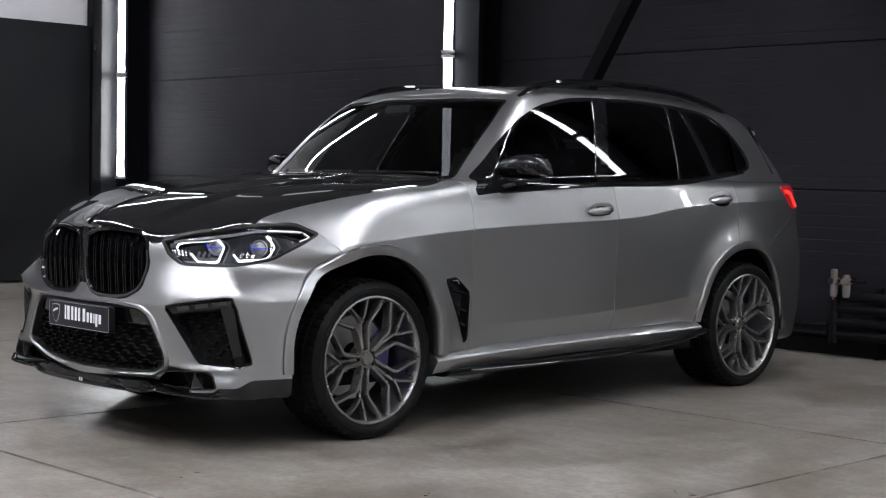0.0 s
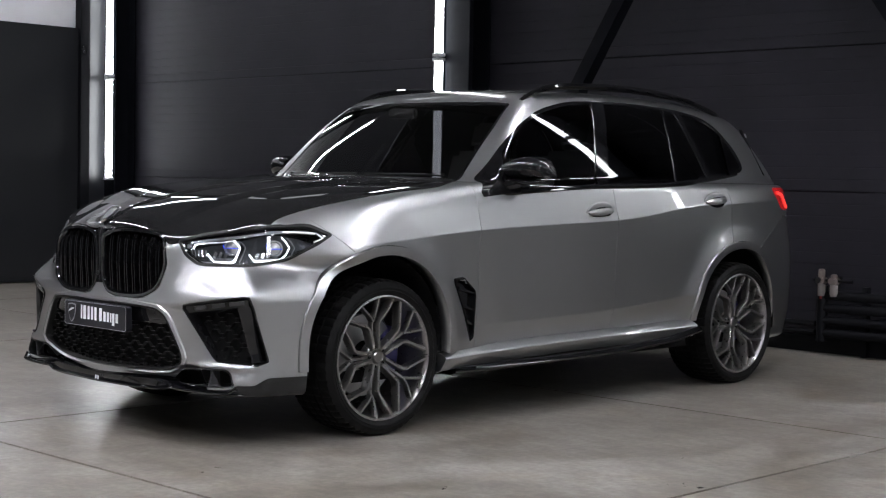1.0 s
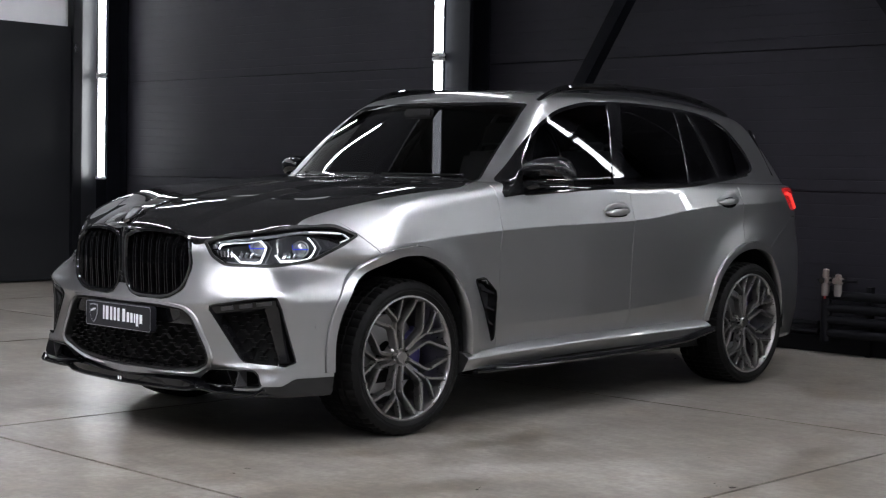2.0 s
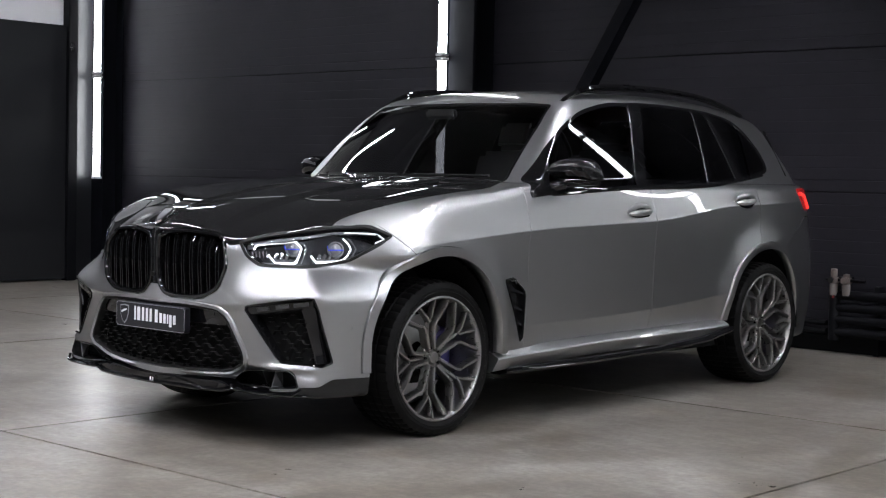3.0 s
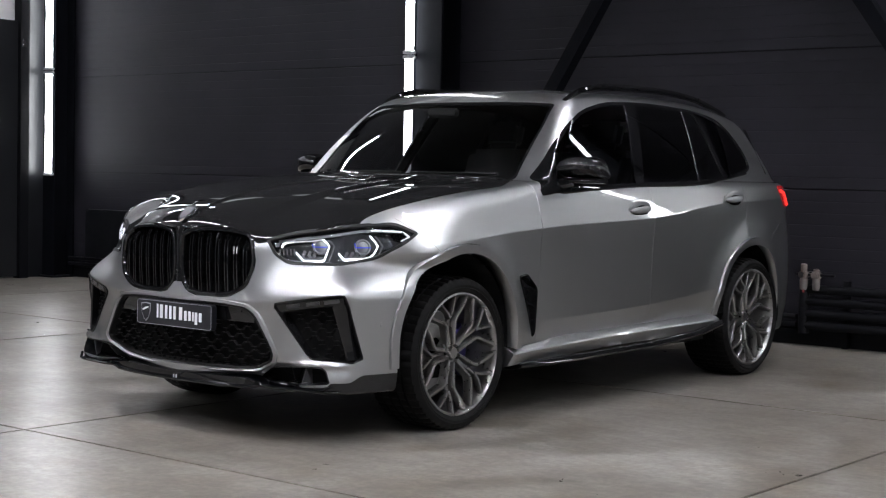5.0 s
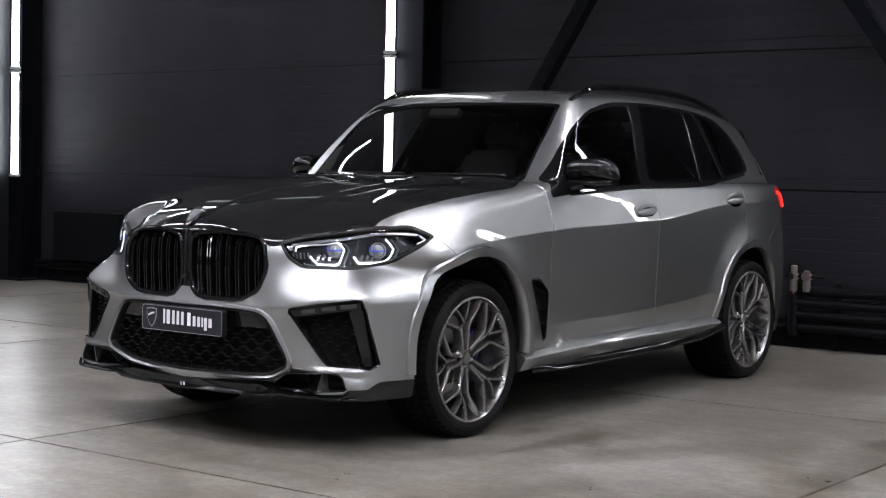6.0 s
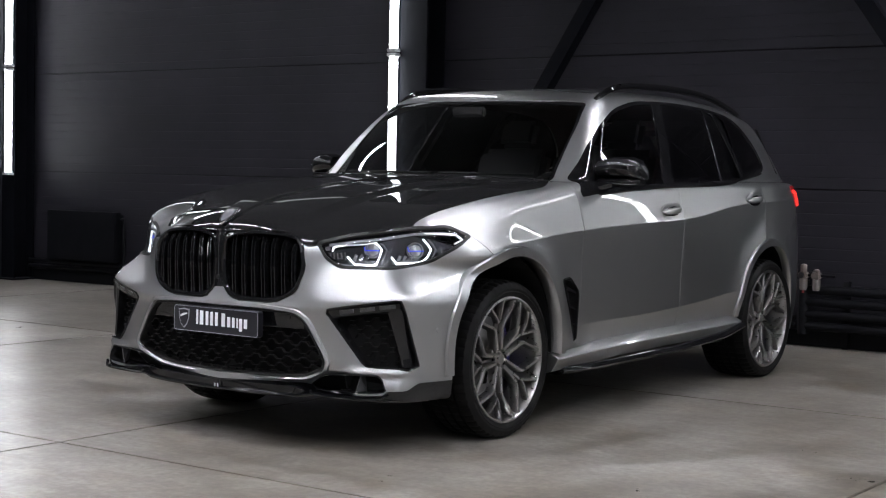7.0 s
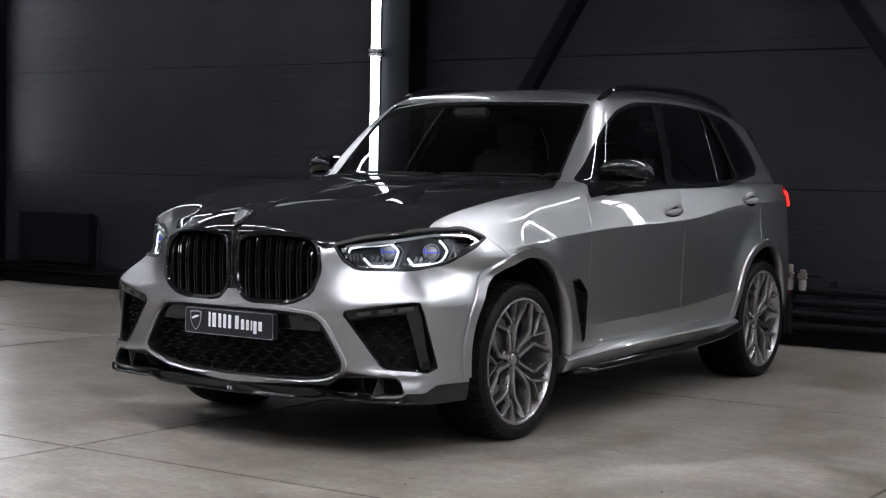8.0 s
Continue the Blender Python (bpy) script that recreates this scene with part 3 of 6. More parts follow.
def body(x, y, z):
    return smin(lower_body(x, y, z), cabin(x, y, z), 0.025)


def slope(p):
    """Outward normals of the body at points p."""
    e, g = 0.004, []
    for i in range(3):
        d = np.zeros(3)
        d[i] = e
        a, b = p + d, p - d
        g.append(body(a[:, 0], a[:, 1], a[:, 2]) - body(b[:, 0], b[:, 1], b[:, 2]))
    g = np.array(g).T
    return g / np.maximum(np.linalg.norm(g, axis=1, keepdims=True), 1e-9)


def meet(start, way, far=3.0, steps=60):
    """Where rays from inside the body leave it."""
    reach, last = np.full(len(start), far), np.zeros(len(start))
    inside = np.ones(len(start), bool)
    for s in np.linspace(0.05, far, steps):
        p = start + way * s
        now = body(p[:, 0], p[:, 1], p[:, 2]) < 0
        out = inside & ~now
        reach[out] = s
        inside &= now
    low, high = reach - far / steps * 1.05, reach.copy()
    for _ in range(22):
        mid = (low + high) / 2
        p = start + way * mid[:, None]
        now = body(p[:, 0], p[:, 1], p[:, 2]) < 0
        low, high = np.where(now, mid, low), np.where(now, high, mid)
    return start + way * ((low + high) / 2)[:, None]

# ---- cutting the body skin into panels ----
def polygon_field(px, pz, poly):
    """Signed distance to a closed outline: below zero inside."""
    p = np.array(poly, float)
    q = np.roll(p, -1, axis=0)
    best, sign = np.full(len(px), 1e9), np.ones(len(px))
    for (ax, az), (bx, bz) in zip(p, q):
        ex, ez = bx - ax, bz - az
        wx, wz = px - ax, pz - az
        t = np.clip((wx * ex + wz * ez) / (ex * ex + ez * ez), 0, 1)
        best = np.minimum(best, (wx - ex * t) ** 2 + (wz - ez * t) ** 2)
        c1, c2, c3 = pz >= az, pz < bz, ex * wz > ez * wx
        sign = np.where((c1 & c2 & c3) | (~c1 & ~c2 & ~c3), -sign, sign)
    return sign * np.sqrt(best)


def rounded(poly, times=2, share=0.22):
    """An outline with its corners taken off."""
    p = [np.array(v, float) for v in poly]
    for _ in range(times):
        p = [v for a, b in zip(p, p[1:] + p[:1]) for v in (a * (1 - share) + b * share, a * share + b * (1 - share))]
    return p


class Skin:
    """Triangles of the half body, each with the name of the panel that it belongs to."""

    def __init__(self):
        el = np.radians(np.concatenate([np.linspace(-40, 50, 150), np.linspace(50.6, 90, 58)]))
        eyes, ways = [], []
        for a in np.radians(np.linspace(0, 90, 120))[:-1]:
            eyes.append((0.25, 0, 0.70))
            ways.append((math.cos(a), math.sin(a)))
        for x in np.linspace(0.25, -3.15, 250):
            eyes.append((x, 0, 0.70))
            ways.append((0, 1))
        for a in np.radians(np.linspace(90, 180, 60))[1:]:
            eyes.append((-3.15, 0, 0.70))
            ways.append((math.cos(a), math.sin(a)))
        eyes, ways = np.array(eyes), np.array(ways)
        nu, nv = len(eyes), len(el)
        start = np.repeat(eyes, nv, axis=0)
        way = np.stack([np.outer(ways[:, 0], np.cos(el)).ravel(), np.outer(ways[:, 1], np.cos(el)).ravel(), np.tile(np.sin(el), nu)], axis=1)
        self.v = meet(start, way)
        self.v[:, 1] = np.maximum(self.v[:, 1], 0)
        i, j = np.meshgrid(np.arange(nu - 1), np.arange(nv - 1), indexing="ij")
        a, b, c, d = i * nv + j, (i + 1) * nv + j, (i + 1) * nv + j + 1, i * nv + j + 1
        self.t = np.concatenate([np.stack([a, b, c], -1).reshape(-1, 3), np.stack([a, c, d], -1).reshape(-1, 3)])
        self.name = np.zeros(len(self.t), int)
        self.keys = ["rest"]

    def key(self, name):
        if name not in self.keys:
            self.keys.append(name)
        return self.keys.index(name)

    def cut(self, g, where):
        """Splits the triangles in where along g = 0."""
        g = np.where(np.abs(g) < 2e-5, 2e-5, g)
        s = g[self.t] > 0
        mixed = where & (s.any(1) & ~s.all(1))
        t, keep, names = self.t[mixed], self.t[~mixed], self.name[mixed]
        if not len(t):
            return g
        sm = s[mixed]
        lone = np.where(sm.sum(1)[:, None] == 1, sm, ~sm).argmax(1)
        r = np.arange(len(t))
        a, b, c = t[r, lone], t[r, (lone + 1) % 3], t[r, (lone + 2) % 3]
        ends = np.concatenate([np.stack([a, b], 1), np.stack([a, c], 1)])
        low = np.sort(ends, axis=1)
        uniq, inv = np.unique(low, axis=0, return_inverse=True)
        inv = np.asarray(inv).reshape(-1)
        ga, gb = g[uniq[:, 0]], g[uniq[:, 1]]
        f = ga / (ga - gb)
        p = self.v[uniq[:, 0]] * (1 - f[:, None]) + self.v[uniq[:, 1]] * f[:, None]
        for _ in range(2):
            e = 0.002
            now = body(p[:, 0], p[:, 1], p[:, 2])
            n = slope(p)
            q = p + n * e
            rate = np.maximum((body(q[:, 0], q[:, 1], q[:, 2]) - now) / e, 0.3)
            p = p - n * np.clip(now / rate, -0.004, 0.004)[:, None]
        base = len(self.v)
        self.v = np.concatenate([self.v, p])
        ab, ac = base + inv[:len(t)], base + inv[len(t):]
        self.t = np.concatenate([keep, np.stack([a, ab, ac], 1), np.stack([ab, b, c], 1), np.stack([ab, c, ac], 1)])
        self.name = np.concatenate([self.name[~mixed], names, names, names])
        return None

    def middle(self):
        return self.v[self.t].mean(1)

    def claim(self, name, field, where, gap=0.0022, over=("rest",)):
        """Gives the triangles inside field to a panel, with an open joint round it."""
        allowed = [self.key(o) for o in over]

        def chosen():
            m = self.middle()
            return m, where(m[:, 0], m[:, 1], m[:, 2]) & np.isin(self.name, allowed)
        for shift in ((-gap, gap) if gap else (0.0,)):
            m, ok = chosen()
            used = np.unique(self.t[ok])
            g = np.ones(len(self.v))
            p = self.v[used]
            g[used] = field(p[:, 0], p[:, 1], p[:, 2]) - shift
            self.cut(g, ok)
        m, ok = chosen()
        g = np.full(len(m), 9.0)
        p = m[ok]
        g[ok] = field(p[:, 0], p[:, 1], p[:, 2])
        self.name[ok & (g < (-gap if gap else 0))] = self.key(name)
        if gap:
            self.name[ok & (np.abs(g) <= gap)] = self.key("joint")

    def take(self, *names):
        t = self.t[np.isin(self.name, [self.key(n) for n in names])]
        used, back = np.unique(t, return_inverse=True)
        return self.v[used], np.asarray(back).reshape(-1, 3)


def panel_mesh(v, t, sides, depth, offset, push=None):
    """Verts, faces and corner normals of a panel with turned-in edges. sides: 1 for left, -1 for right, both for the whole width."""
    area = np.linalg.norm(np.cross(v[t[:, 1]] - v[t[:, 0]], v[t[:, 2]] - v[t[:, 0]]), axis=1)
    t = t[area > 1e-9]
    n = slope(v)
    n[v[:, 1] < 1e-6, 1] = 0
    n /= np.linalg.norm(n, axis=1, keepdims=True)
    p = v + n * offset
    if push:
        out = smax(p[:, 1], push(p[:, 0]), 0.02)
        n[:, 1] += 40 * (out - p[:, 1])
        n /= np.linalg.norm(n, axis=1, keepdims=True)
        p[:, 1] = out
    ed = np.concatenate([t[:, [0, 1]], t[:, [1, 2]], t[:, [2, 0]]])
    code = ed[:, 0].astype(np.int64) * len(v) + ed[:, 1]
    back = ed[:, 1].astype(np.int64) * len(v) + ed[:, 0]
    rim = ed[~np.isin(code, back)]
    rim = rim[(v[rim[:, 0], 1] > 1e-5) | (v[rim[:, 1], 1] > 1e-5)]
    verts, faces, normals, base = [], [], [], 0
    for s in sides:
        m = np.array([1, s, 1])
        verts.append(p * m)
        tt = t if s > 0 else t[:, ::-1]
        faces += (base + tt).tolist()
        normals.append((n * m)[tt.ravel()])
        base += len(p)
        if depth and len(rim):
            a, b = rim[:, 0], rim[:, 1]
            out = np.cross(p[b] - p[a], n[a])
            out /= np.maximum(np.linalg.norm(out, axis=1, keepdims=True), 1e-9)
            mix = n[a] * 0.6 + out
            mix /= np.linalg.norm(mix, axis=1, keepdims=True)
            quad = np.stack([p[a], p[a] - n[a] * depth, p[b] - n[b] * depth, p[b]], 1) * m
            nor = np.stack([mix, out, out, mix], 1) * m
            if s < 0:
                quad, nor = quad[:, ::-1], nor[:, ::-1]
            verts.append(quad.reshape(-1, 3))
            faces += (base + np.arange(len(rim) * 4).reshape(-1, 4)).tolist()
            normals.append(nor.reshape(-1, 3))
            base += len(rim) * 4
    return np.concatenate(verts), faces, np.concatenate(normals)


skin = Skin()
FACE = lambda x, y, z: (x > 0.45) & (z < 1.04)
NOSE = lambda x, y, z: (x > 0.20) & (z < 1.06)
FLANK = lambda x, y, z: (y > 0.60) & (z < 1.15)
UPPER = lambda x, y, z: (y > 0.45) & (z > 1.05)

# edges of triangles along the creases of flank and bonnet keep them crisp
for shift in (-0.005, 0.0, 0.005):
    m_ = skin.middle()
    skin.cut(skin.v[:, 2] - crease_line(skin.v[:, 0]) - shift, (m_[:, 1] > 0.6) & (m_[:, 0] > -3.4) & (m_[:, 0] < 0.25) & (m_[:, 2] > 0.7))
for shift in (-0.005, 0.005):
    m_ = skin.middle()
    skin.cut(skin.v[:, 2] - low_crease(skin.v[:, 0]) - shift, (m_[:, 1] > 0.6) & (m_[:, 0] > -2.62) & (m_[:, 0] < -0.5) & (m_[:, 2] < 0.7))
for edge_, shift in ((dome_edge, -0.003), (dome_edge, 0.003), (dome_edge, 0.052), (dome_edge, 0.058), (spine_edge, -0.003), (spine_edge, 0.003), (spine_edge, 0.013), (spine_edge, 0.019)):
    m_ = skin.middle()
    skin.cut(skin.v[:, 1] - 0.02 - edge_(skin.v[:, 0]) - shift, (m_[:, 0] > -0.7) & (m_[:, 0] < 0.93) & (m_[:, 2] > 0.95))

# outlines, in metres, on the left half
kidney = rounded([(0.014, 0.925), (0.014, 0.712), (0.080, 0.643), (0.325, 0.643), (0.432, 0.695), (0.468, 0.80), (0.450, 0.905), (0.388, 0.953), (0.19, 0.966), (0.065, 0.950)], 2)
kidney_cut = rounded([(-0.05, 0.95), (-0.05, 0.724), (0.010, 0.712), (0.078, 0.643), (0.325, 0.643), (0.432, 0.695), (0.468, 0.80), (0.450, 0.905), (0.388, 0.953), (0.19, 0.966), (0.065, 0.955)], 1, 0.15)
headlight = rounded([(-0.371, 0.916), (-0.191, 0.951), (0.208, 0.993), (0.455, 1.000), (0.617, 0.952), (0.524, 0.905), (0.33, 0.831), (0.096, 0.804), (-0.228, 0.805), (-0.315, 0.845)], 2, 0.12)
low_grille = rounded([(-0.43, 0.618), (0.412, 0.618), (0.475, 0.573), (0.577, 0.411), (0.558, 0.368), (0.434, 0.318), (-0.43, 0.311)], 2, 0.15)
intake = rounded([(0.562, 0.632), (0.89, 0.688), (0.908, 0.62), (0.934, 0.397), (0.918, 0.377), (0.888, 0.386), (0.752, 0.391)], 2, 0.08)
low_intake = rounded([(0.462, 0.295), (0.553, 0.347), (0.695, 0.361), (0.815, 0.364), (0.837, 0.342), (0.856, 0.298), (0.845, 0.286), (0.66, 0.270), (0.482, 0.261)], 2, 0.12)
window_line = rounded([(-0.635, 1.121), (-0.86, 1.144), (-1.163, 1.163), (-1.566, 1.184), (-2.04, 1.192), (-2.34, 1.205), (-2.612, 1.227), (-3.13, 1.282), (-3.195, 1.31), (-3.20, 1.35), (-3.147, 1.438), (-3.01, 1.553), (-2.86, 1.619), (-2.587, 1.654), (-2.165, 1.670), (-1.863, 1.668), (-1.567, 1.652), (-1.30, 1.597), (-1.121, 1.515), (-0.955, 1.40), (-0.825, 1.283)], 1, 0.2)
side_vent = rounded([(-0.42, 0.728), (-0.50, 0.737), (-0.597, 0.66), (-0.588, 0.43), (-0.562, 0.410), (-0.512, 0.546)], 2, 0.1)
screen_edge = rounded([(-0.6, 1.10), (0.735, 1.10), (0.725, 1.22), (0.715, 1.26), (0.682, 1.50), (0.645, 1.628), (0.5, 1.637), (-0.5, 1.642)], 2, 0.1)
tail_lamp = rounded([(-3.34, 1.198), (-3.60, 1.200), (-4.2, 1.195), (-4.2, 1.09), (-3.62, 1.055), (-3.50, 1.060)], 2, 0.12)
back_window = rounded([(-0.5, 1.30), (0.56, 1.30), (0.50, 1.53), (-0.5, 1.55)], 2, 0.15)
hood_front = curve([(0, 0.952), (0.06, 0.950), (0.12, 0.957), (0.2, 0.964), (0.30, 0.960), (0.385, 0.946), (0.43, 0.920), (0.465, 0.898), (0.576, 0.937), (0.678, 0.960), (0.80, 0.984), (1.0, 1.01)])
hood_side = curve([(0.70, 0.93), (0.62, 0.84), (0.585, 0.808), (0.44, 0.81), (0.2, 0.82), (-0.15, 0.84), (-0.42, 0.836), (-0.56, 0.79), (-0.66, 0.73), (-0.75, 0.60)])
hood_back = curve([(0, -0.585), (0.3, -0.61), (0.55, -0.66), (0.72, -0.70), (0.9, -0.75)])
sill_line = curve([(-0.30, 0.362), (-0.61, 0.378), (-1.275, 0.398), (-2.23, 0.409), (-2.6, 0.416)])
SLANT = math.sqrt(0.5)

skin.claim("bonnet", lambda x, y, z: np.maximum(np.maximum(hood_front(y) - z, y - hood_side(x)), hood_back(y) - x), lambda x, y, z: (x > -0.85) & (z > 0.88), 0.0025)
skin.claim("kidney_hole", lambda x, y, z: polygon_field(y, z, kidney_cut), FACE, 0)
skin.claim("lamp_hole", lambda x, y, z: polygon_field((y - x) * SLANT, z, [(a * SLANT, b) for a, b in headlight]), NOSE, 0.0)
skin.claim("grille_hole", lambda x, y, z: polygon_field(y, z, low_grille), FACE, 0)
skin.claim("intake_hole", lambda x, y, z: polygon_field(y, z, intake), FACE, 0)
skin.claim("low_intake_hole", lambda x, y, z: polygon_field(y, z, low_intake), FACE, 0)
skin.claim("under", lambda x, y, z: z - sill_line(x), lambda x, y, z: (y > 0.5) & (x > -2.62) & (x < -0.25) & (z < 0.6), 0.002)
for ax, az in (FRONT_ARCH, REAR_ARCH):
    near = lambda x, y, z, ax=ax: FLANK(x, y, z) & (np.abs(x - ax) < 0.60)
    wide_, power = (0.018, 2.12) if ax > -1 else (0.0, 2.15)
    def ring(x, y, z, r, ax=ax, az=az, w=wide_, p=power):
        # a squarish arch with straight legs
        rise = np.maximum(z - az, 0) + 0.10 * np.maximum(az - z, 0)
        return ((np.abs(x - ax) / (r + w)) ** p + (rise / r) ** p) ** (1 / p) * r - r
    skin.claim("wheel_hole", lambda x, y, z: ring(x, y, z, 0.428), near, 0)
    skin.claim("arch_front" if ax > -1 else "arch_rear", lambda x, y, z: np.maximum(ring(x, y, z, 0.470), np.where(x > 0.2, 0.345 - z, -1.0)), near, 0.0015)
skin.claim("vent_hole", lambda x, y, z: polygon_field(x, z, side_vent), FLANK, 0)
skin.claim("daylight", lambda x, y, z: polygon_field(x, z, window_line), UPPER, 0)
skin.claim("tail_lamp", lambda x, y, z: polygon_field(x, z, tail_lamp), lambda x, y, z: x < -3.2, 0.002)
skin.claim("windscreen", lambda x, y, z: polygon_field(y, z, screen_edge), lambda x, y, z: (x > -1.35) & (z > 1.0), 0)
skin.claim("back_window", lambda x, y, z: polygon_field(y, z, back_window), lambda x, y, z: x < -3.25, 0.002)


def between(points, x, z):
    """How far x lies behind a joint that runs up through (z, x) pairs."""
    return x - curve(points)(z)


door_1 = [(0.30, -0.598), (0.42, -0.598), (0.65, -0.614), (0.87, -0.604), (1.02, -0.614), (1.14, -0.628)]
door_2 = [(0.30, -1.704), (0.82, -1.701), (1.07, -1.702), (1.20, -1.722)]
door_3 = [(0.30, -2.50), (0.62, -2.62), (0.80, -2.78), (0.87, -2.815), (1.02, -2.806), (1.14, -2.788), (1.25, -2.775)]
SIDE = lambda x, y, z: (y > 0.62) & (z < 1.32)
skin.claim("front_door", lambda x, y, z: np.maximum(between(door_1, x, z), -between(door_2, x, z)), SIDE, 0.0022)
skin.claim("rear_door", lambda x, y, z: np.maximum(between(door_2, x, z), -between(door_3, x, z)), SIDE, 0.0022)
low_edge = curve([(0, 0.287), (0.43, 0.297), (0.50, 0.283), (0.56, 0.266), (0.84, 0.276), (0.862, 0.294), (0.915, 0.296), (0.94, 0.327), (1.0, 0.327)])
skin.claim("bumper_base", lambda x, y, z: z - low_edge(y), lambda x, y, z: (x > 0.3) & (z < 0.36), 0.0)
skin.claim("front_bumper", lambda x, y, z: (0.25 + (z - 0.858) * 1.0) - x, lambda x, y, z: (x > 0.0) & (z < 1.02), 0.0015)
skin.claim("front_fender", lambda x, y, z: np.maximum(-0.70 - x, z - 1.215), lambda x, y, z: (x > -0.9) & (y > 0.4) & (z < 1.24), 0.0018)
skin.claim("rear_bumper", lambda x, y, z: np.maximum(x + 3.0, z - (0.80 + np.clip(-3.1 - x, 0, 0.42) * 0.52)), lambda x, y, z: x < -2.7, 0.002)
# glass and black trim of the side windows
inset = lambda x, y, z: polygon_field(x, z, window_line) + 0.017
pane_ends = (((1.194, -1.602), (1.625, -1.775)), ((1.195, -1.702), (1.63, -1.885)), ((1.224, -2.352), (1.641, -2.442)), ((1.224, -2.372), (1.641, -2.462)), ((1.248, -2.700), (1.64, -2.569)), ((1.235, -2.757), (1.64, -2.613)))
edge_at = lambda k, z: pane_ends[k][0][1] + (z - pane_ends[k][0][0]) * (pane_ends[k][1][1] - pane_ends[k][0][1]) / (pane_ends[k][1][0] - pane_ends[k][0][0])
mirror_base = lambda x, z: x - (-0.845 + (z - 1.15) * -0.42)
skin.claim("front_glass", lambda x, y, z: np.maximum.reduce([inset(x, y, z), edge_at(0, z) - x, mirror_base(x, z)]), UPPER, 0, ("daylight",))
skin.claim("rear_glass", lambda x, y, z: np.maximum.reduce([inset(x, y, z), edge_at(2, z) - x, x - edge_at(1, z)]), UPPER, 0, ("daylight",))
skin.claim("vent_glass", lambda x, y, z: np.maximum.reduce([inset(x, y, z), edge_at(4, z) - x, x - edge_at(3, z)]), UPPER, 0, ("daylight",))
skin.claim("quarter_glass", lambda x, y, z: np.maximum(inset(x, y, z), x - edge_at(5, z)), UPPER, 0, ("daylight",))
screen_in = lambda x, y, z: polygon_field(y, z, screen_edge) + 0.014
skin.claim("screen_glass", screen_in, lambda x, y, z: x > -1.4, 0, ("windscreen",))

CAR_Y = -0.02
car = thing("car", "silver sport utility car with black carbon bonnet and dark tinted windows", "car", at=(0, CAR_Y, 0))


def panel(name, keys, mat, sides="each", depth=0.018, offset=0.0, label="", parent=None, push=None):
    v, t = skin.take(*keys)
    got = None
    for group in (((1,), (-1,)) if sides == "each" else ((1, -1),)):
        vs, fs, ns = panel_mesh(v, t, group, depth, offset, push)
        got = mesh_object(name, vs, fs, mat, parent or car, label, normals=ns)
    return got


panel("bonnet", ("bonnet",), CARBON, "whole", label="black carbon fibre bonnet with raised ribs")
panel("front_bumper", ("front_bumper",), PAINT, "whole")
panel("bumper_base", ("bumper_base",), GLOSS, "whole", label="gloss black lower bumper")
panel("front_fender", ("front_fender",), PAINT)
panel("front_door", ("front_door",), PAINT)
panel("rear_door", ("rear_door",), PAINT)
panel("cab_shell", ("rest",), PAINT, "whole")
panel("rear_bumper", ("rear_bumper",), PAINT, "whole")
panel("wheel_arch", ("arch_front",), PAINT, depth=0.07, offset=0.013, push=lambda x: 0.998 - 0.45 * np.maximum(x - 0.25, 0) ** 2)
panel("wheel_arch", ("arch_rear",), PAINT, depth=0.05, offset=0.013)
panel("window_trim", ("daylight",), GLOSS, depth=0.012, offset=0.001, label="gloss black window surround")
panel("screen_trim", ("windscreen",), GLOSS, "whole", 0.010, -0.003, "black windscreen border")
panel("windscreen", ("screen_glass",), SCREEN_GLASS, "whole", 0, -0.004, "tinted windscreen glass")
for g in ("front_glass", "rear_glass", "vent_glass", "quarter_glass"):
    panel("side_window", (g,), TINT_GLASS if g == "front_glass" else PRIVACY_GLASS, "each", 0, -0.003, "dark tinted glass")
panel("back_window", ("back_window",), PRIVACY_GLASS, "whole", 0.01, -0.003, "dark tinted glass")
panel("tail_lamp", ("tail_lamp",), RED, "each", 0.02, 0.002, "red tail lamp")
panel("headlight_lens", ("lamp_hole",), LENS, "each", 0.0, -0.001, "clear headlight cover")
inner = ("bonnet", "front_bumper", "front_fender", "front_door", "rear_door", "rest", "rear_bumper", "joint", "arch_front", "arch_rear")
panel("inner_shell", inner, DARK, "whole", 0, -0.021)


class Survey:
    """Places on the body along one direction, worked out once on a grid of two coordinates."""

    def __init__(self, us, vs, point, low, high):
        self.us, self.vs = us, vs
        u, v = [g.ravel() for g in np.meshgrid(us, vs, indexing="ij")]
        lo, hi = np.full(len(u), low), np.full(len(u), high)
        for _ in range(26):
            mid = (lo + hi) / 2
            p = point(u, v, mid)
            now = body(p[:, 0], p[:, 1], p[:, 2]) < 0
            lo, hi = np.where(now, mid, lo), np.where(now, hi, mid)
        p = point(u, v, lo)
        self.grid = np.concatenate([p, slope(p)], 1).reshape(len(us), len(vs), 6)

    def at(self, u, v):
        i = min(max((u - self.us[0]) / (self.us[1] - self.us[0]), 0), len(self.us) - 1.001)
        j = min(max((v - self.vs[0]) / (self.vs[1] - self.vs[0]), 0), len(self.vs) - 1.001)
        a, b = int(i), int(j)
        f, g = i - a, j - b
        r = (self.grid[a, b] * (1 - f) + self.grid[a + 1, b] * f) * (1 - g) + (self.grid[a, b + 1] * (1 - f) + self.grid[a + 1, b + 1] * f) * g
        return Vector(r[:3]), Vector(r[3:]).normalized()


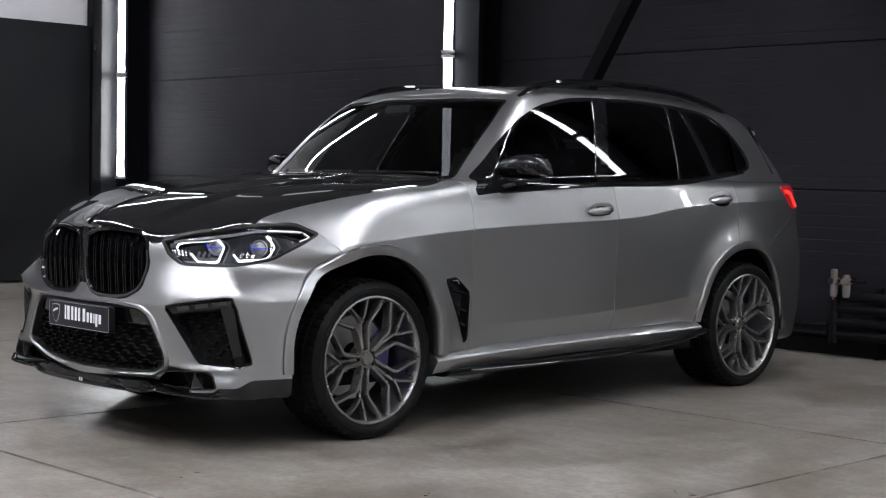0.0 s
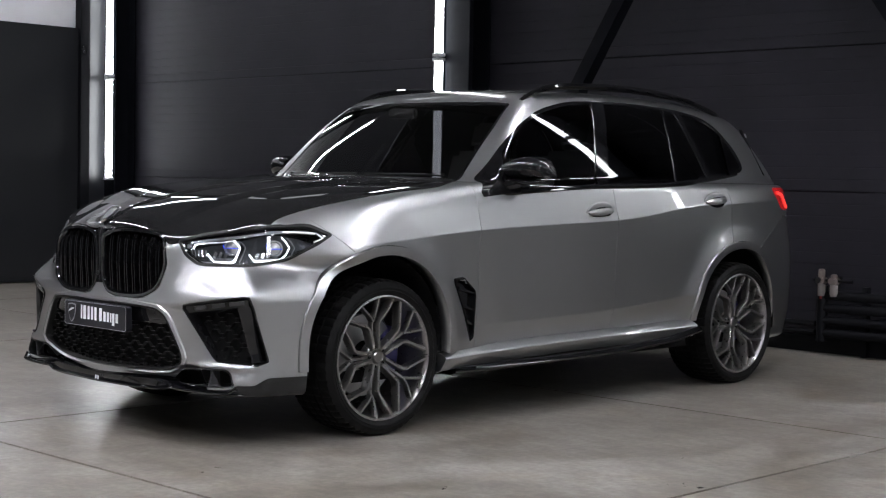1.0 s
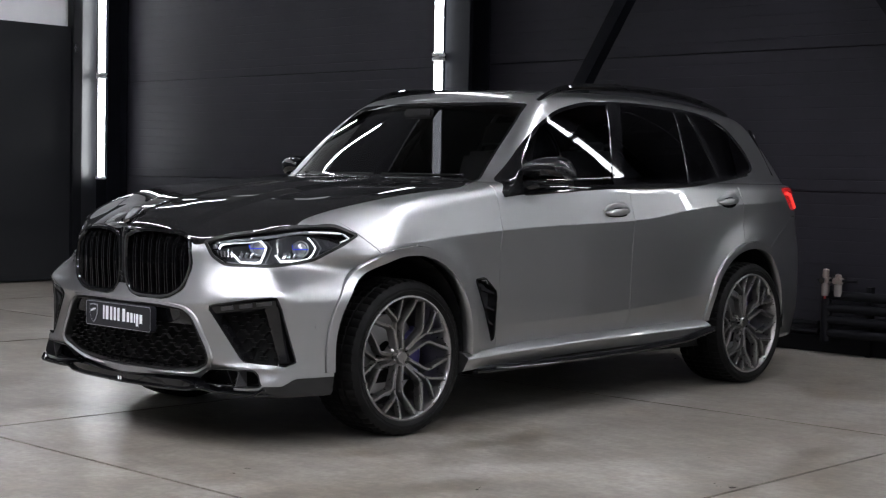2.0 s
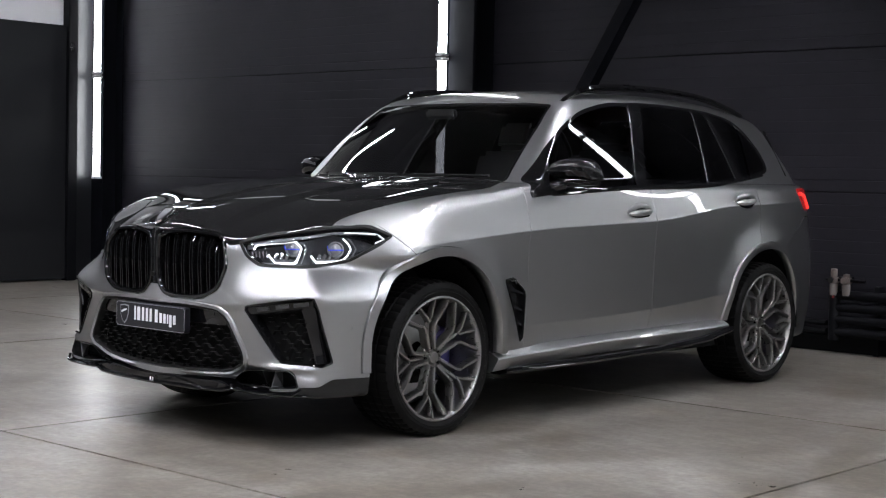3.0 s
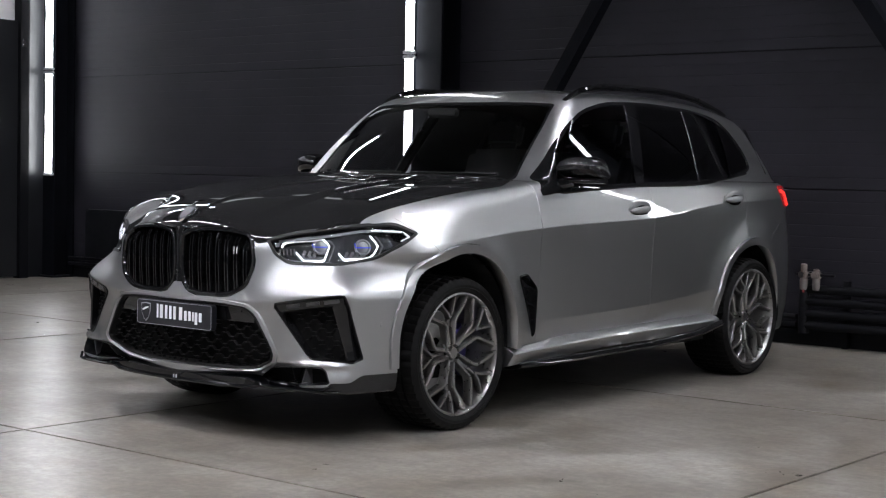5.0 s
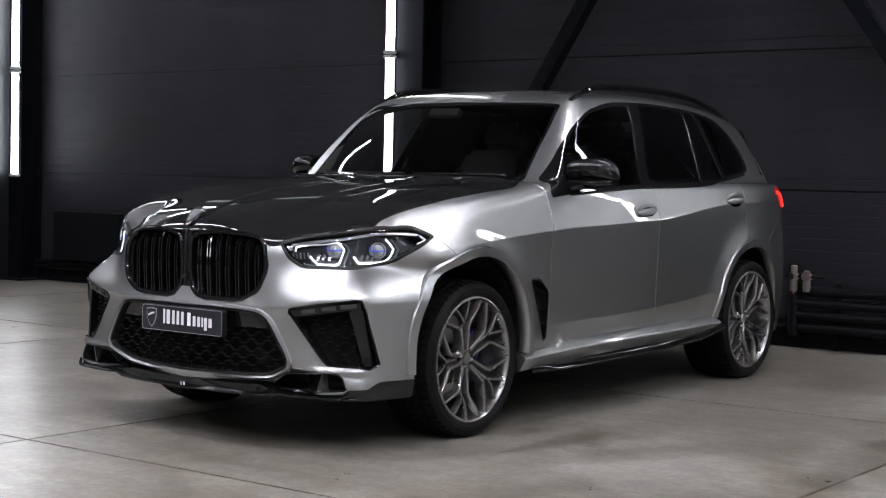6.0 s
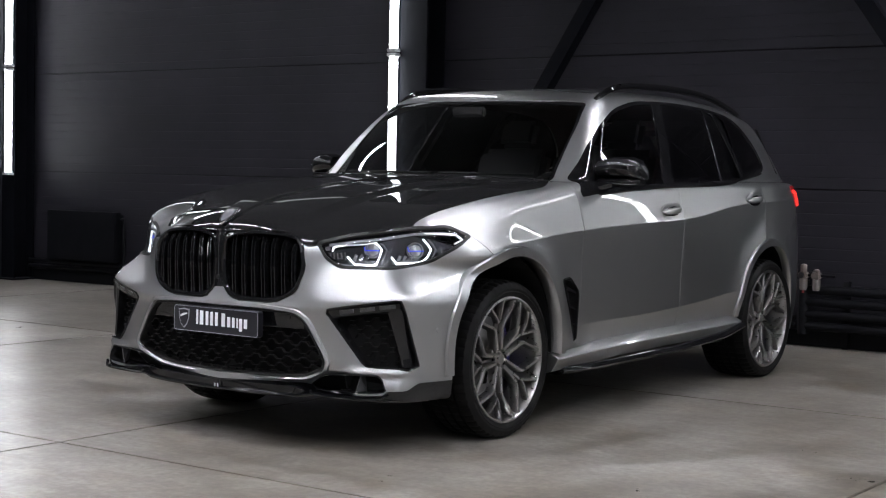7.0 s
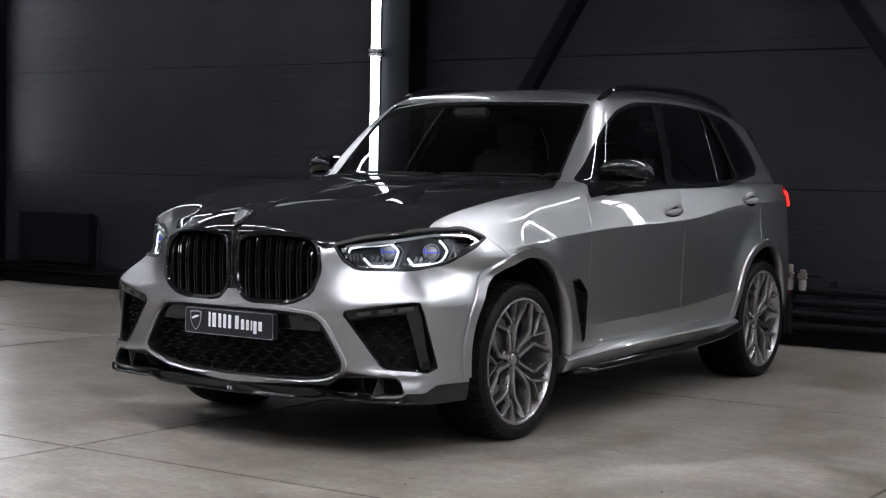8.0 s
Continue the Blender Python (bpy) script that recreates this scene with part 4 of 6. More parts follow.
nose_survey = Survey(np.linspace(0, 0.97, 98), np.linspace(0.24, 1.04, 81), lambda u, v, d: np.stack([d, u, v], 1), 0.1, 1.15)
side_survey = Survey(np.linspace(-3.7, 0.7, 221), np.linspace(0.3, 1.7, 141), lambda u, v, d: np.stack([u, d, v], 1), 0.3, 1.2)
top_survey = Survey(np.linspace(-0.8, 0.96, 89), np.linspace(0, 0.88, 45), lambda u, v, d: np.stack([u, v, d], 1), 0.6, 1.9)
lamp_survey = Survey(np.linspace(-0.45, 0.70, 116), np.linspace(0.76, 1.03, 55), lambda u, v, d: np.stack([d, d + u, v], 1), 0.2, 1.0)


def on_nose(y, z, inset=0.0):
    """The point of the body's front at that y and height, pushed in by inset."""
    p, n = nose_survey.at(abs(y), z)
    p = p - n * inset
    return Vector((p.x, p.y if y >= 0 else -p.y, p.z))


def on_side(x, z, out=0.0):
    p, n = side_survey.at(x, z)
    return p + n * out


def on_top(x, y, out=0.0):
    p, n = top_survey.at(x, abs(y))
    return Vector((p.x, p.y if y >= 0 else -p.y, p.z + out))


def mirrored(bm):
    """A mirrored copy of a bmesh, for the other side of the car."""
    other = bm.copy()
    for v in other.verts:
        v.co.y = -v.co.y
    bmesh.ops.reverse_faces(other, faces=other.faces)
    return other


def pair(name, bm, mat, parent=None, label="", smooth=False):
    other = mirrored(bm)
    a = part(name, bm, mat, parent or car, label, smooth)
    part(name, other, mat, parent or car, label, smooth)
    return a


def loop_rim(bm, points, normals, wide, deep):
    """A raised frame along a closed loop of points: wide inwards across, deep along the normals."""
    n = len(points)
    mid = sum(points, Vector()) / n
    rings = []
    for i in range(n):
        d = (points[(i + 1) % n] - points[i - 1]).normalized()
        s = normals[i].cross(d).normalized()
        if s.dot(mid - points[i]) < 0:
            s = -s
        o = normals[i]
        rings.append([bm.verts.new(points[i] + c) for c in (s * 0.0 - o * deep, s * 0.0 + o * 0.001, s * wide * 0.25 + o * 0.006, s * wide * 0.75 + o * 0.005, s * wide - o * 0.003, s * wide * 1.05 - o * deep)])
    for i in range(n):
        a, b = rings[i], rings[(i + 1) % n]
        for k in range(5):
            bm.faces.new((a[k], a[k + 1], b[k + 1], b[k]))


# ---- kidney grilles ----
def kidney_grille(s):
    bm = bmesh.new()
    pts = [on_nose(s * y, z, 0.0) for y, z in kidney]
    nor = [Vector((0.985, s * 0.12 if abs(p.y) > 0.2 else 0, 0.1)).normalized() for p in pts]
    loop_rim(bm, pts, nor, 0.022, 0.085)
    frame_ob = part("grille_frame", bm, GLOSS, car, "gloss black kidney grille surround", True)
    lo_z = lambda y: 0.655 + max(0, (y - 0.31) * 0.42) + max(0, 0.08 - y) * 0.9
    hi_z = lambda y: 0.948 - max(0, (y - 0.36) * 0.55) - max(0, 0.10 - y) * 0.3
    for k in range(7):
        y = 0.070 + k * 0.0555
        for d in (0.0, 0.017):
            bm = bmesh.new()
            yy = y + d
            zs = np.linspace(lo_z(yy), hi_z(yy), 9)
            rings = []
            for z in zs:
                p = on_nose(s * yy, z, 0.030)
                bow = 0.012 * (1 - ((z - 0.80) / 0.15) ** 2)
                rings.append([p + Vector((bow + a, b, 0)) for a, b in ((0.010, -0.003), (0.012, 0), (0.010, 0.003), (-0.045, 0.004), (-0.045, -0.004))])
            add_beam(bm, zs, rings)
            part("slat", bm, GLOSS, frame_ob)
    bm = bmesh.new()
    back = [bm.verts.new(p - Vector((0.10, 0, 0))) for p in pts]
    bm.faces.new(back)
    part("grille_back", bm, DARK, frame_ob)


for s in (1, -1):
    kidney_grille(s)
bm = bmesh.new()
zs = (0.700, 0.73, 0.80, 0.88, 0.935, 0.957)
add_beam(bm, zs, [[on_nose(0.0, z, i) + Vector((0, y, 0)) for i, y in ((0.045, -w), (0.004, -w), (-0.004, -w * 0.4), (-0.004, w * 0.4), (0.004, w), (0.045, w))] for z, w in zip(zs, (0.034, 0.026, 0.022, 0.022, 0.026, 0.040))])
part("grille_divider", bm, GLOSS, car, "black bar between the grilles", True)
bm = bmesh.new()
add_tube(bm, [on_nose(0.0, 0.745, -0.004), on_nose(0.0, 0.745, -0.012)], 0.010, 12)
part("camera_eye", bm, MATT, car)

# ---- lower grille ----
full_low = [(y, z) for y, z in low_grille if y > 0] + [(-y, z) for y, z in reversed(low_grille) if y > 0]
bm = bmesh.new()
pts = [on_nose(y, z, 0.0) for y, z in full_low]
loop_rim(bm, pts, [Vector((1, p.y * 0.25, 0)).normalized() for p in pts], 0.012, 0.07)
low_frame = part("lower_grille", bm, MATT, car, "black lower grille with honeycomb mesh", True)
bm = bmesh.new()
bm.faces.new([bm.verts.new(p - Vector((0.085, 0, 0))) for p in pts])
part("grille_back", bm, DARK, low_frame)
bm = bmesh.new()
cols = np.linspace(-0.46, 0.46, 25)
top_z = lambda y: 0.61 - max(0, abs(y) - 0.40) * 0.75
rows_ = []
for y in cols:
    rows_.append([bm.verts.new(on_nose(y, z, i)) for z, i in ((0.535, 0.06), (0.537, 0.016), (0.545, 0.012), (top_z(y), 0.012))])
for a, b in zip(rows_, rows_[1:]):
    for k in range(3):
        bm.faces.new((a[k], b[k], b[k + 1], a[k + 1]))
part("plate_panel", bm, GLOSS, low_frame, "smooth gloss black band", True)
for y in (0.385, -0.385):
    bm = bmesh.new()
    add_tube(bm, [on_nose(y, 0.585, 0.014), on_nose(y, 0.585, 0.009)], 0.011, 14)
    part("parking_sensor", bm, MATT, low_frame, smooth=True)


def honeycomb(bm, outline, place, cell=0.088, row=0.036, thick=0.0028, deep=0.016):
    """Stepped bars of a flat honeycomb inside an outline; place puts (y, z) on the surface."""
    ys, zs = [p[0] for p in outline], [p[1] for p in outline]
    inside = lambda y, z: polygon_field(np.array([y]), np.array([z]), outline)[0] < -0.003
    wave = ((0.0, -1), (0.34, -1), (0.5, 1), (0.84, 1))
    for k in range(int((max(zs) - min(zs)) / row) + 2):
        z = min(zs) + (k + 0.3) * row
        y0 = min(ys) - cell + (cell / 2 if k % 2 else 0)
        pts = [(y0 + (i + u) * cell, z + h * 0.0085) for i in range(int((max(ys) - min(ys)) / cell) + 3) for u, h in wave]
        fine = [(p[0] + (q[0] - p[0]) * f, p[1] + (q[1] - p[1]) * f) for p, q in zip(pts, pts[1:]) for f in (0, 0.5)]
        for p, q in zip(fine, fine[1:]):
            if not (inside(*p) and inside(*q)):
                continue
            pa, pb = place(*p), place(*q)
            d = (pb - pa).normalized()
            s_ = d.cross(Vector((1, 0, 0))).normalized() * thick
            back_ = Vector((-deep, 0, 0))
            add_beam(bm, (0, 1), [[c + s_ * 0.5, c - s_ * 0.5, c - s_ * 0.8 + back_, c + s_ * 0.8 + back_] for c in (pa - d * 0.001, pb + d * 0.001)])
    # short uprights join neighbouring bars
    for k in range(int((max(zs) - min(zs)) / row) + 2):
        z = min(zs) + (k + 0.3) * row
        y = min(ys) - cell + (cell / 2 if k % 2 else 0) + 0.67 * cell
        while y < max(ys):
            p, q = (y, z + 0.0085), (y, z + row - 0.0085)
            if inside(*p) and inside(*q):
                pa, pb = place(*p) - Vector((0.006, 0, 0)), place(*q) - Vector((0.006, 0, 0))
                add_beam(bm, (0, 1), [[c + Vector((0, e, 0)) + Vector((f, 0, 0)) for e, f in ((0.0012, 0), (-0.0012, 0), (-0.002, -0.012), (0.002, -0.012))] for c in (pa, pb)])
            y += cell


bm = bmesh.new()
ring_ = []
for k, (y, z) in enumerate(full_low):
    d = Vector((0, y, (z - 0.47) * 1.6)).normalized()
    w = 0.030
    ring_.append([bm.verts.new(on_nose(y + d.y * a * w, z + d.z * a * w, i)) for a, i in ((-0.15, 0.016), (0.0, -0.002), (0.30, -0.012), (0.80, -0.008), (1.0, 0.004))])
for a, b in zip(ring_, ring_[1:] + ring_[:1]):
    for q in range(4):
        bm.faces.new((a[q], a[q + 1], b[q + 1], b[q]))
part("grille_rim", bm, PAINT, low_frame, "silver rim round the lower grille", True)
bm = bmesh.new()
honeycomb(bm, [(y, min(z, 0.54)) for y, z in full_low], lambda y, z: on_nose(y, z, 0.020))
tagged(part("honeycomb_mesh", bm, GRID, low_frame), kind="stuff")

# plate with a plain emblem and plain bars
plate = thing("display_plate", "black display plate with a grey shield and white bars", "plate", at=(0, CAR_Y, 0))


def slab_yz(bm, outline, x0, x1):
    a = [bm.verts.new((x1, y, z)) for y, z in outline]
    b = [bm.verts.new((x0, y, z)) for y, z in outline]
    n = len(a)
    bm.faces.new(a)
    bm.faces.new(b[::-1])
    for i in range(n):
        bm.faces.new((a[i], b[i], b[(i + 1) % n], a[(i + 1) % n]))


def round_rect(y0, z0, y1, z1, r, k=4):
    pts = []
    for cy, cz, a0 in ((y1 - r, z1 - r, 0), (y0 + r, z1 - r, 90), (y0 + r, z0 + r, 180), (y1 - r, z0 + r, 270)):
        pts += [(cy + r * math.cos(radians(a0 + 90 * i / k)), cz + r * math.sin(radians(a0 + 90 * i / k))) for i in range(k + 1)]
    return pts


PX, PY0, PY1, PZ0, PZ1 = 0.978, -0.252, 0.268, 0.488, 0.606
bm = bmesh.new()
slab_yz(bm, round_rect(PY0, PZ0, PY1, PZ1, 0.014), PX - 0.030, PX)
part("board", bm, PLATE, plate)
bm = bmesh.new()
o_, i_ = round_rect(PY0 + 0.002, PZ0 + 0.002, PY1 - 0.002, PZ1 - 0.002, 0.013), round_rect(PY0 + 0.0045, PZ0 + 0.0045, PY1 - 0.0045, PZ1 - 0.0045, 0.011)
a = [bm.verts.new((PX + 0.0015, y, z)) for y, z in o_]
b = [bm.verts.new((PX + 0.0015, y, z)) for y, z in i_]
for i in range(len(a)):
    bm.faces.new((a[i], a[(i + 1) % len(a)], b[(i + 1) % len(a)], b[i]))
part("border", bm, GREY, plate)
shield = [(-0.033, 0.040), (0, 0.044), (0.033, 0.040), (0.031, 0.0), (0.018, -0.030), (0, -0.046), (-0.018, -0.030), (-0.031, 0.0)]
bm = bmesh.new()
slab_yz(bm, [(PY0 + 0.066 + y, 0.548 + z) for y, z in shield], PX + 0.0005, PX + 0.003)
part("shield", bm, GREY, plate)
bm = bmesh.new()
slab_yz(bm, [(PY0 + 0.066 + y * 0.86, 0.548 + z * 0.88) for y, z in shield], PX + 0.0035, PX + 0.0045)
part("shield_field", bm, PLATE, plate)
bm = bmesh.new()
slab_yz(bm, [(PY0 + 0.046, 0.552), (PY0 + 0.060, 0.557), (PY0 + 0.086, 0.566), (PY0 + 0.088, 0.572), (PY0 + 0.066, 0.570), (PY0 + 0.046, 0.560)], PX + 0.005, PX + 0.006)
part("shield_stroke", bm, WHITE, plate)
for y0, y1, z0, z1 in ((0.128, 0.141, 0.520, 0.583), (0.147, 0.172, 0.520, 0.581), (0.178, 0.197, 0.520, 0.580), (0.203, 0.222, 0.520, 0.579), (0.228, 0.247, 0.520, 0.578), (0.262, 0.287, 0.520, 0.577), (0.292, 0.313, 0.520, 0.563), (0.317, 0.336, 0.520, 0.562), (0.340, 0.350, 0.520, 0.561), (0.354, 0.374, 0.506, 0.560), (0.378, 0.400, 0.520, 0.559)):
    bm = bmesh.new()
    add_box(bm, (PX + 0.0005, PY0 + 0.143 + (y0 - 0.128) * 1.17, z0 + 0.004), (PX + 0.0025, PY0 + 0.143 + (y0 + (y1 - y0) * 0.70 - 0.128) * 1.17, z1 + 0.006))
    part("bar", bm, WHITE, plate)

# ---- side intakes ----
def side_intake(s):
    bm = bmesh.new()
    pts = [on_nose(s * y, z, 0.0) for y, z in intake]
    nor = [Vector((*slope(np.array([[p.x, abs(p.y), p.z]]))[0],)) for p in pts]
    nor = [Vector((n.x, s * n.y, n.z)) for n in nor]
    loop_rim(bm, pts, nor, 0.010, 0.06)
    box = part("side_intake", bm, GLOSS, car, "gloss black bumper air intake", True)
    bm = bmesh.new()
    bm.faces.new([bm.verts.new(p - n * 0.075) for p, n in zip(pts, nor)])
    part("intake_back", bm, DARK, box)
    # fog lamp strip above and upright outer blade
    bm = bmesh.new()
    rows = []
    for k in range(13):
        y = 0.580 + k * 0.0255
        zt = 0.630 + (y - 0.566) * 0.155 - 0.004
        zb = zt - 0.045 + 0.020 * (k < 1)
        rows.append([bm.verts.new(on_nose(s * y, z, i)) for z, i in ((zb, 0.05), (zb, 0.014), (zb + 0.010, 0.004), (zt - 0.006, 0.006), (zt, 0.02))])
    for a, b in zip(rows, rows[1:]):
        for q in range(4):
            bm.faces.new((a[q], b[q], b[q + 1], a[q + 1]))
    part("lamp_strip", bm, GLOSS, box, smooth=True)
    for y in (0.64, 0.73, 0.81):
        bm = bmesh.new()
        zt = 0.630 + (y - 0.566) * 0.155 - 0.018
        add_beam(bm, (0, 1), [[on_nose(s * (y + d), zt + d * 0.16 + e, i) for e, i in ((0.004, 0.001), (-0.012, 0.003), (-0.012, 0.010), (0.004, 0.010))] for d in (0, 0.06)])
        part("lamp_facet", bm, FIN, box)
    bm = bmesh.new()
    zs = np.linspace(0.395, 0.640, 9)
    rows = []
    for z in zs:
        ye = float(np.interp(z, (0.397, 0.62, 0.68), (0.926, 0.902, 0.884)))
        wide = float(np.interp(z, (0.395, 0.64), (0.026, 0.062)))
        rows.append([bm.verts.new(on_nose(s * (ye - d), z, i)) for d, i in ((0.0, 0.012), (0.006, 0.003), (wide * 0.8, 0.005), (wide, 0.012), (wide, 0.05))])
    for a, b in zip(rows, rows[1:]):
        for q in range(4):
            bm.faces.new((a[q], b[q], b[q + 1], a[q + 1]))
    part("outer_blade", bm, GLOSS, box, smooth=True)
    bm = bmesh.new()
    honeycomb(bm, [(0.63, 0.585), (0.84, 0.625), (0.875, 0.52), (0.89, 0.405), (0.76, 0.40)], lambda y, z: on_nose(s * y, z, 0.045), 0.070, 0.036)
    tagged(part("honeycomb_mesh", bm, GRID, box), kind="stuff")
    # low intake with two blades
    bm = bmesh.new()
    pts = [on_nose(s * y, z, 0.0) for y, z in low_intake]
    nor = [Vector((0.9, s * 0.43, 0)).normalized() for p in pts]
    loop_rim(bm, pts, nor, 0.008, 0.07)
    duct = part("low_intake", bm, GLOSS, car, "small gloss black air duct with two fins", True)
    bm = bmesh.new()
    bm.faces.new([bm.verts.new(p - n * 0.085) for p, n in zip(pts, nor)])
    part("duct_back", bm, DARK, duct)
    for y in (0.635, 0.725):
        bm = bmesh.new()
        add_beam(bm, (0, 1), [[on_nose(s * (y + w + d), z, i) for w, i in ((0, 0.006), (0.005, 0.006), (0.005, 0.06), (0, 0.06))] for z, d in ((0.280, -0.014), (0.352, 0.014))])
        part("fin", bm, FIN, duct)


for s in (1, -1):
    side_intake(s)

# ---- splitter under the bumper ----
lip_plan = curve([(0, 0.962), (0.30, 0.950), (0.45, 0.925), (0.555, 0.902), (0.62, 0.892), (0.75, 0.872), (0.82, 0.852), (0.875, 0.812), (0.93, 0.70), (0.962, 0.56)])
lip_top = curve([(0, 0.276), (0.40, 0.284), (0.50, 0.266), (0.56, 0.262), (0.84, 0.268), (0.87, 0.288), (0.92, 0.294), (0.945, 0.322), (0.97, 0.324)])
lip_low = curve([(0, 0.236), (0.45, 0.240), (0.52, 0.252), (0.60, 0.248), (0.85, 0.248), (0.97, 0.250)])
bm = bmesh.new()
rings = []
for y in list(np.linspace(-0.962, 0.962, 97)):
    a = abs(y)
    x, zt, zb = float(lip_plan(a)), float(lip_top(a)), float(lip_low(a))
    inx = 0.10
    rings.append([Vector((x - inx, y * 0.96, zt + 0.004)), Vector((x - 0.012, y, zt + 0.002)), Vector((x - 0.017, y, zb + 0.015)), Vector((x, y, zb + 0.008)), Vector((x - 0.004, y, zb)), Vector((x - inx, y * 0.96, zb))])
add_beam(bm, rings, rings)
part("splitter", bm, LIP, car, "gloss black front splitter lip", True)
for s in (1, -1):
    bm = bmesh.new()
    path = [(lip_plan(a) + 0.008, s * a, lip_low(a) + 0.010) for a in np.linspace(0.53, 0.845, 10)]
    path = [(float(lip_plan(0.52)) + 0.002, s * 0.52, 0.278)] + path + [(float(lip_plan(0.87)) + 0.002, s * 0.87, 0.280)]
    add_tube(bm, path, 0.007, 6)
    part("splitter_blade", bm, GLOSS, car, smooth=True)
bm = bmesh.new()
for d in (-0.008, 0.010):
    add_box(bm, (0.958, d - 0.003, 0.248), (0.961, d + 0.003, 0.264), pose(0, 0, 0))
part("splitter_mark", bm, WHITE, car)

# ---- headlights ----
def lamp_point(c, z, inset, s):
    """A point behind the headlight cover: c is y minus x."""
    p, n = lamp_survey.at(c, z)
    p = p - n * inset
    return Vector((p.x, s * p.y, p.z))


def lamp_strip(bm, path, s, wide, inset, thick=0.008):
    """A flat light guide along (c, z) points."""
    rings = []
    n = len(path)
    for i, (c, z) in enumerate(path):
        (c0, z0), (c1, z1) = path[max(i - 1, 0)], path[min(i + 1, n - 1)]
        dc, dz = (c1 - c0) * SLANT, z1 - z0
        ln = math.hypot(dc, dz)
        oc, oz = -dz / ln * wide / SLANT / 2, dc / ln * wide / 2
        rings.append([lamp_point(c + oc, z + oz, inset, s), lamp_point(c - oc, z - oz, inset, s), lamp_point(c - oc, z - oz, inset + thick, s), lamp_point(c + oc, z + oz, inset + thick, s)])
    add_beam(bm, path, rings)


def headlight_unit(s):
    bm = bmesh.new()
    outline = headlight
    mid = (0.12, 0.90)
    n = len(outline)
    edge = [lamp_point(c, z, 0.002, s) for c, z in outline]
    deep = [lamp_point(mid[0] + (c - mid[0]) * 0.93, mid[1] + (z - mid[1]) * 0.84, 0.012, s) for c, z in outline]
    bot = [lamp_point(mid[0] + (c - mid[0]) * 0.90, mid[1] + (z - mid[1]) * 0.80, 0.085, s) for c, z in outline]
    rows = [[bm.verts.new(p) for p in r] for r in (edge, deep, bot)]
    for a, b in zip(rows, rows[1:]):
        for i in range(n):
            bm.faces.new((a[i], a[(i + 1) % n], b[(i + 1) % n], b[i]))
    unit = part("headlight", bm, GLOSS, car, "lit headlight with white hexagon light guides", False)
    bm = bmesh.new()
    bm.faces.new([bm.verts.new(lamp_point(mid[0] + (c - mid[0]) * 0.90, mid[1] + (z - mid[1]) * 0.80, 0.080, s)) for c, z in outline])
    bmesh.ops.triangulate(bm, faces=bm.faces)
    part("bowl", bm, BOWL_BLACK, unit)
    bm = bmesh.new()
    edge = []
    for i, (c, z) in enumerate(outline):
        (c0, z0), (c1, z1) = outline[i - 1], outline[(i + 1) % n]
        dc, dz = (c1 - c0) * SLANT, z1 - z0
        ln = math.hypot(dc, dz)
        oc, oz = dz / ln / SLANT, -dc / ln
        if oc * (mid[0] - c) * 0.5 + oz * (mid[1] - z) < 0:
            oc, oz = -oc, -oz
        edge.append([bm.verts.new(lamp_point(c + oc * w, z + oz * w, d, s)) for w, d in ((-0.002, 0.006), (0.0, -0.003), (0.012, -0.002), (0.014, 0.008))])
    for a, b in zip(edge, edge[1:] + edge[:1]):
        for q in range(3):
            bm.faces.new((a[q], b[q], b[q + 1], a[q + 1]))
    part("lamp_border", bm, MATT, unit, "black border", True)
    bm = bmesh.new()
    lamp_strip(bm, [(-0.271, 0.883), (-0.264, 0.902), (-0.240, 0.911), (-0.200, 0.914)], s, 0.006, 0.018)
    part("light_guide", bm, LED, unit, "short glowing arc")
    bm = bmesh.new()
    lamp_strip(bm, [(-0.215, 0.914), (-0.087, 0.919), (0.0, 0.928)], s, 0.003, 0.020)
    part("light_line", bm, MARKER, unit, "thin white light line")
    # two hexagon guides, open at their upper inner side
    for (c0, path) in ((-0.075, [(-0.012, 0.924), (0.014, 0.909), (0.034, 0.890), (0.018, 0.860), (-0.004, 0.835), (-0.03, 0.829), (-0.137, 0.829), (-0.182, 0.858)]),
                       (0.205, [(0.293, 0.938), (0.322, 0.918), (0.345, 0.893), (0.325, 0.862), (0.300, 0.840), (0.27, 0.835), (0.129, 0.836), (0.094, 0.860)])):
        bm = bmesh.new()
        lamp_strip(bm, path, s, 0.0065, 0.018)
        part("light_guide", bm, LED, unit, "glowing white light guide")
        bm = bmesh.new()
        lamp_strip(bm, [(c + 0.034, z) for c, z in path[:5]], s, 0.006, 0.024)
        part("chrome_edge", bm, HOUSING, unit)
        # projector with a blue element
        bm = bmesh.new()
        centre, ring = lamp_point(c0 + 0.045, 0.888, 0.045, s), []
        nn = (lamp_point(c0 + 0.045, 0.888, 0.0, s) - centre).normalized()
        u = nn.cross(Vector((0, 0, 1))).normalized()
        v = u.cross(nn)
        for r, d in ((0.036, -0.012), (0.038, 0.006), (0.032, 0.010), (0.027, 0.004), (0.015, 0.012), (0.0005, 0.016)):
            ring.append([bm.verts.new(centre + nn * d + (u * math.cos(a) + v * math.sin(a)) * r) for a in [2 * math.pi * k / 20 for k in range(20)]])
        for a, b in zip(ring, ring[1:]):
            for k in range(20):
                bm.faces.new((a[k], a[(k + 1) % 20], b[(k + 1) % 20], b[k]))
        part("projector", bm, STEEL, unit, "round projector lens", True)
        bm = bmesh.new()
        lamp_strip(bm, [(c0 - 0.008, 0.905), (c0 - 0.002, 0.886), (c0 + 0.095, 0.887)], s, 0.004, 0.020)
        part("blue_element", bm, LASER, unit, "blue glowing element")
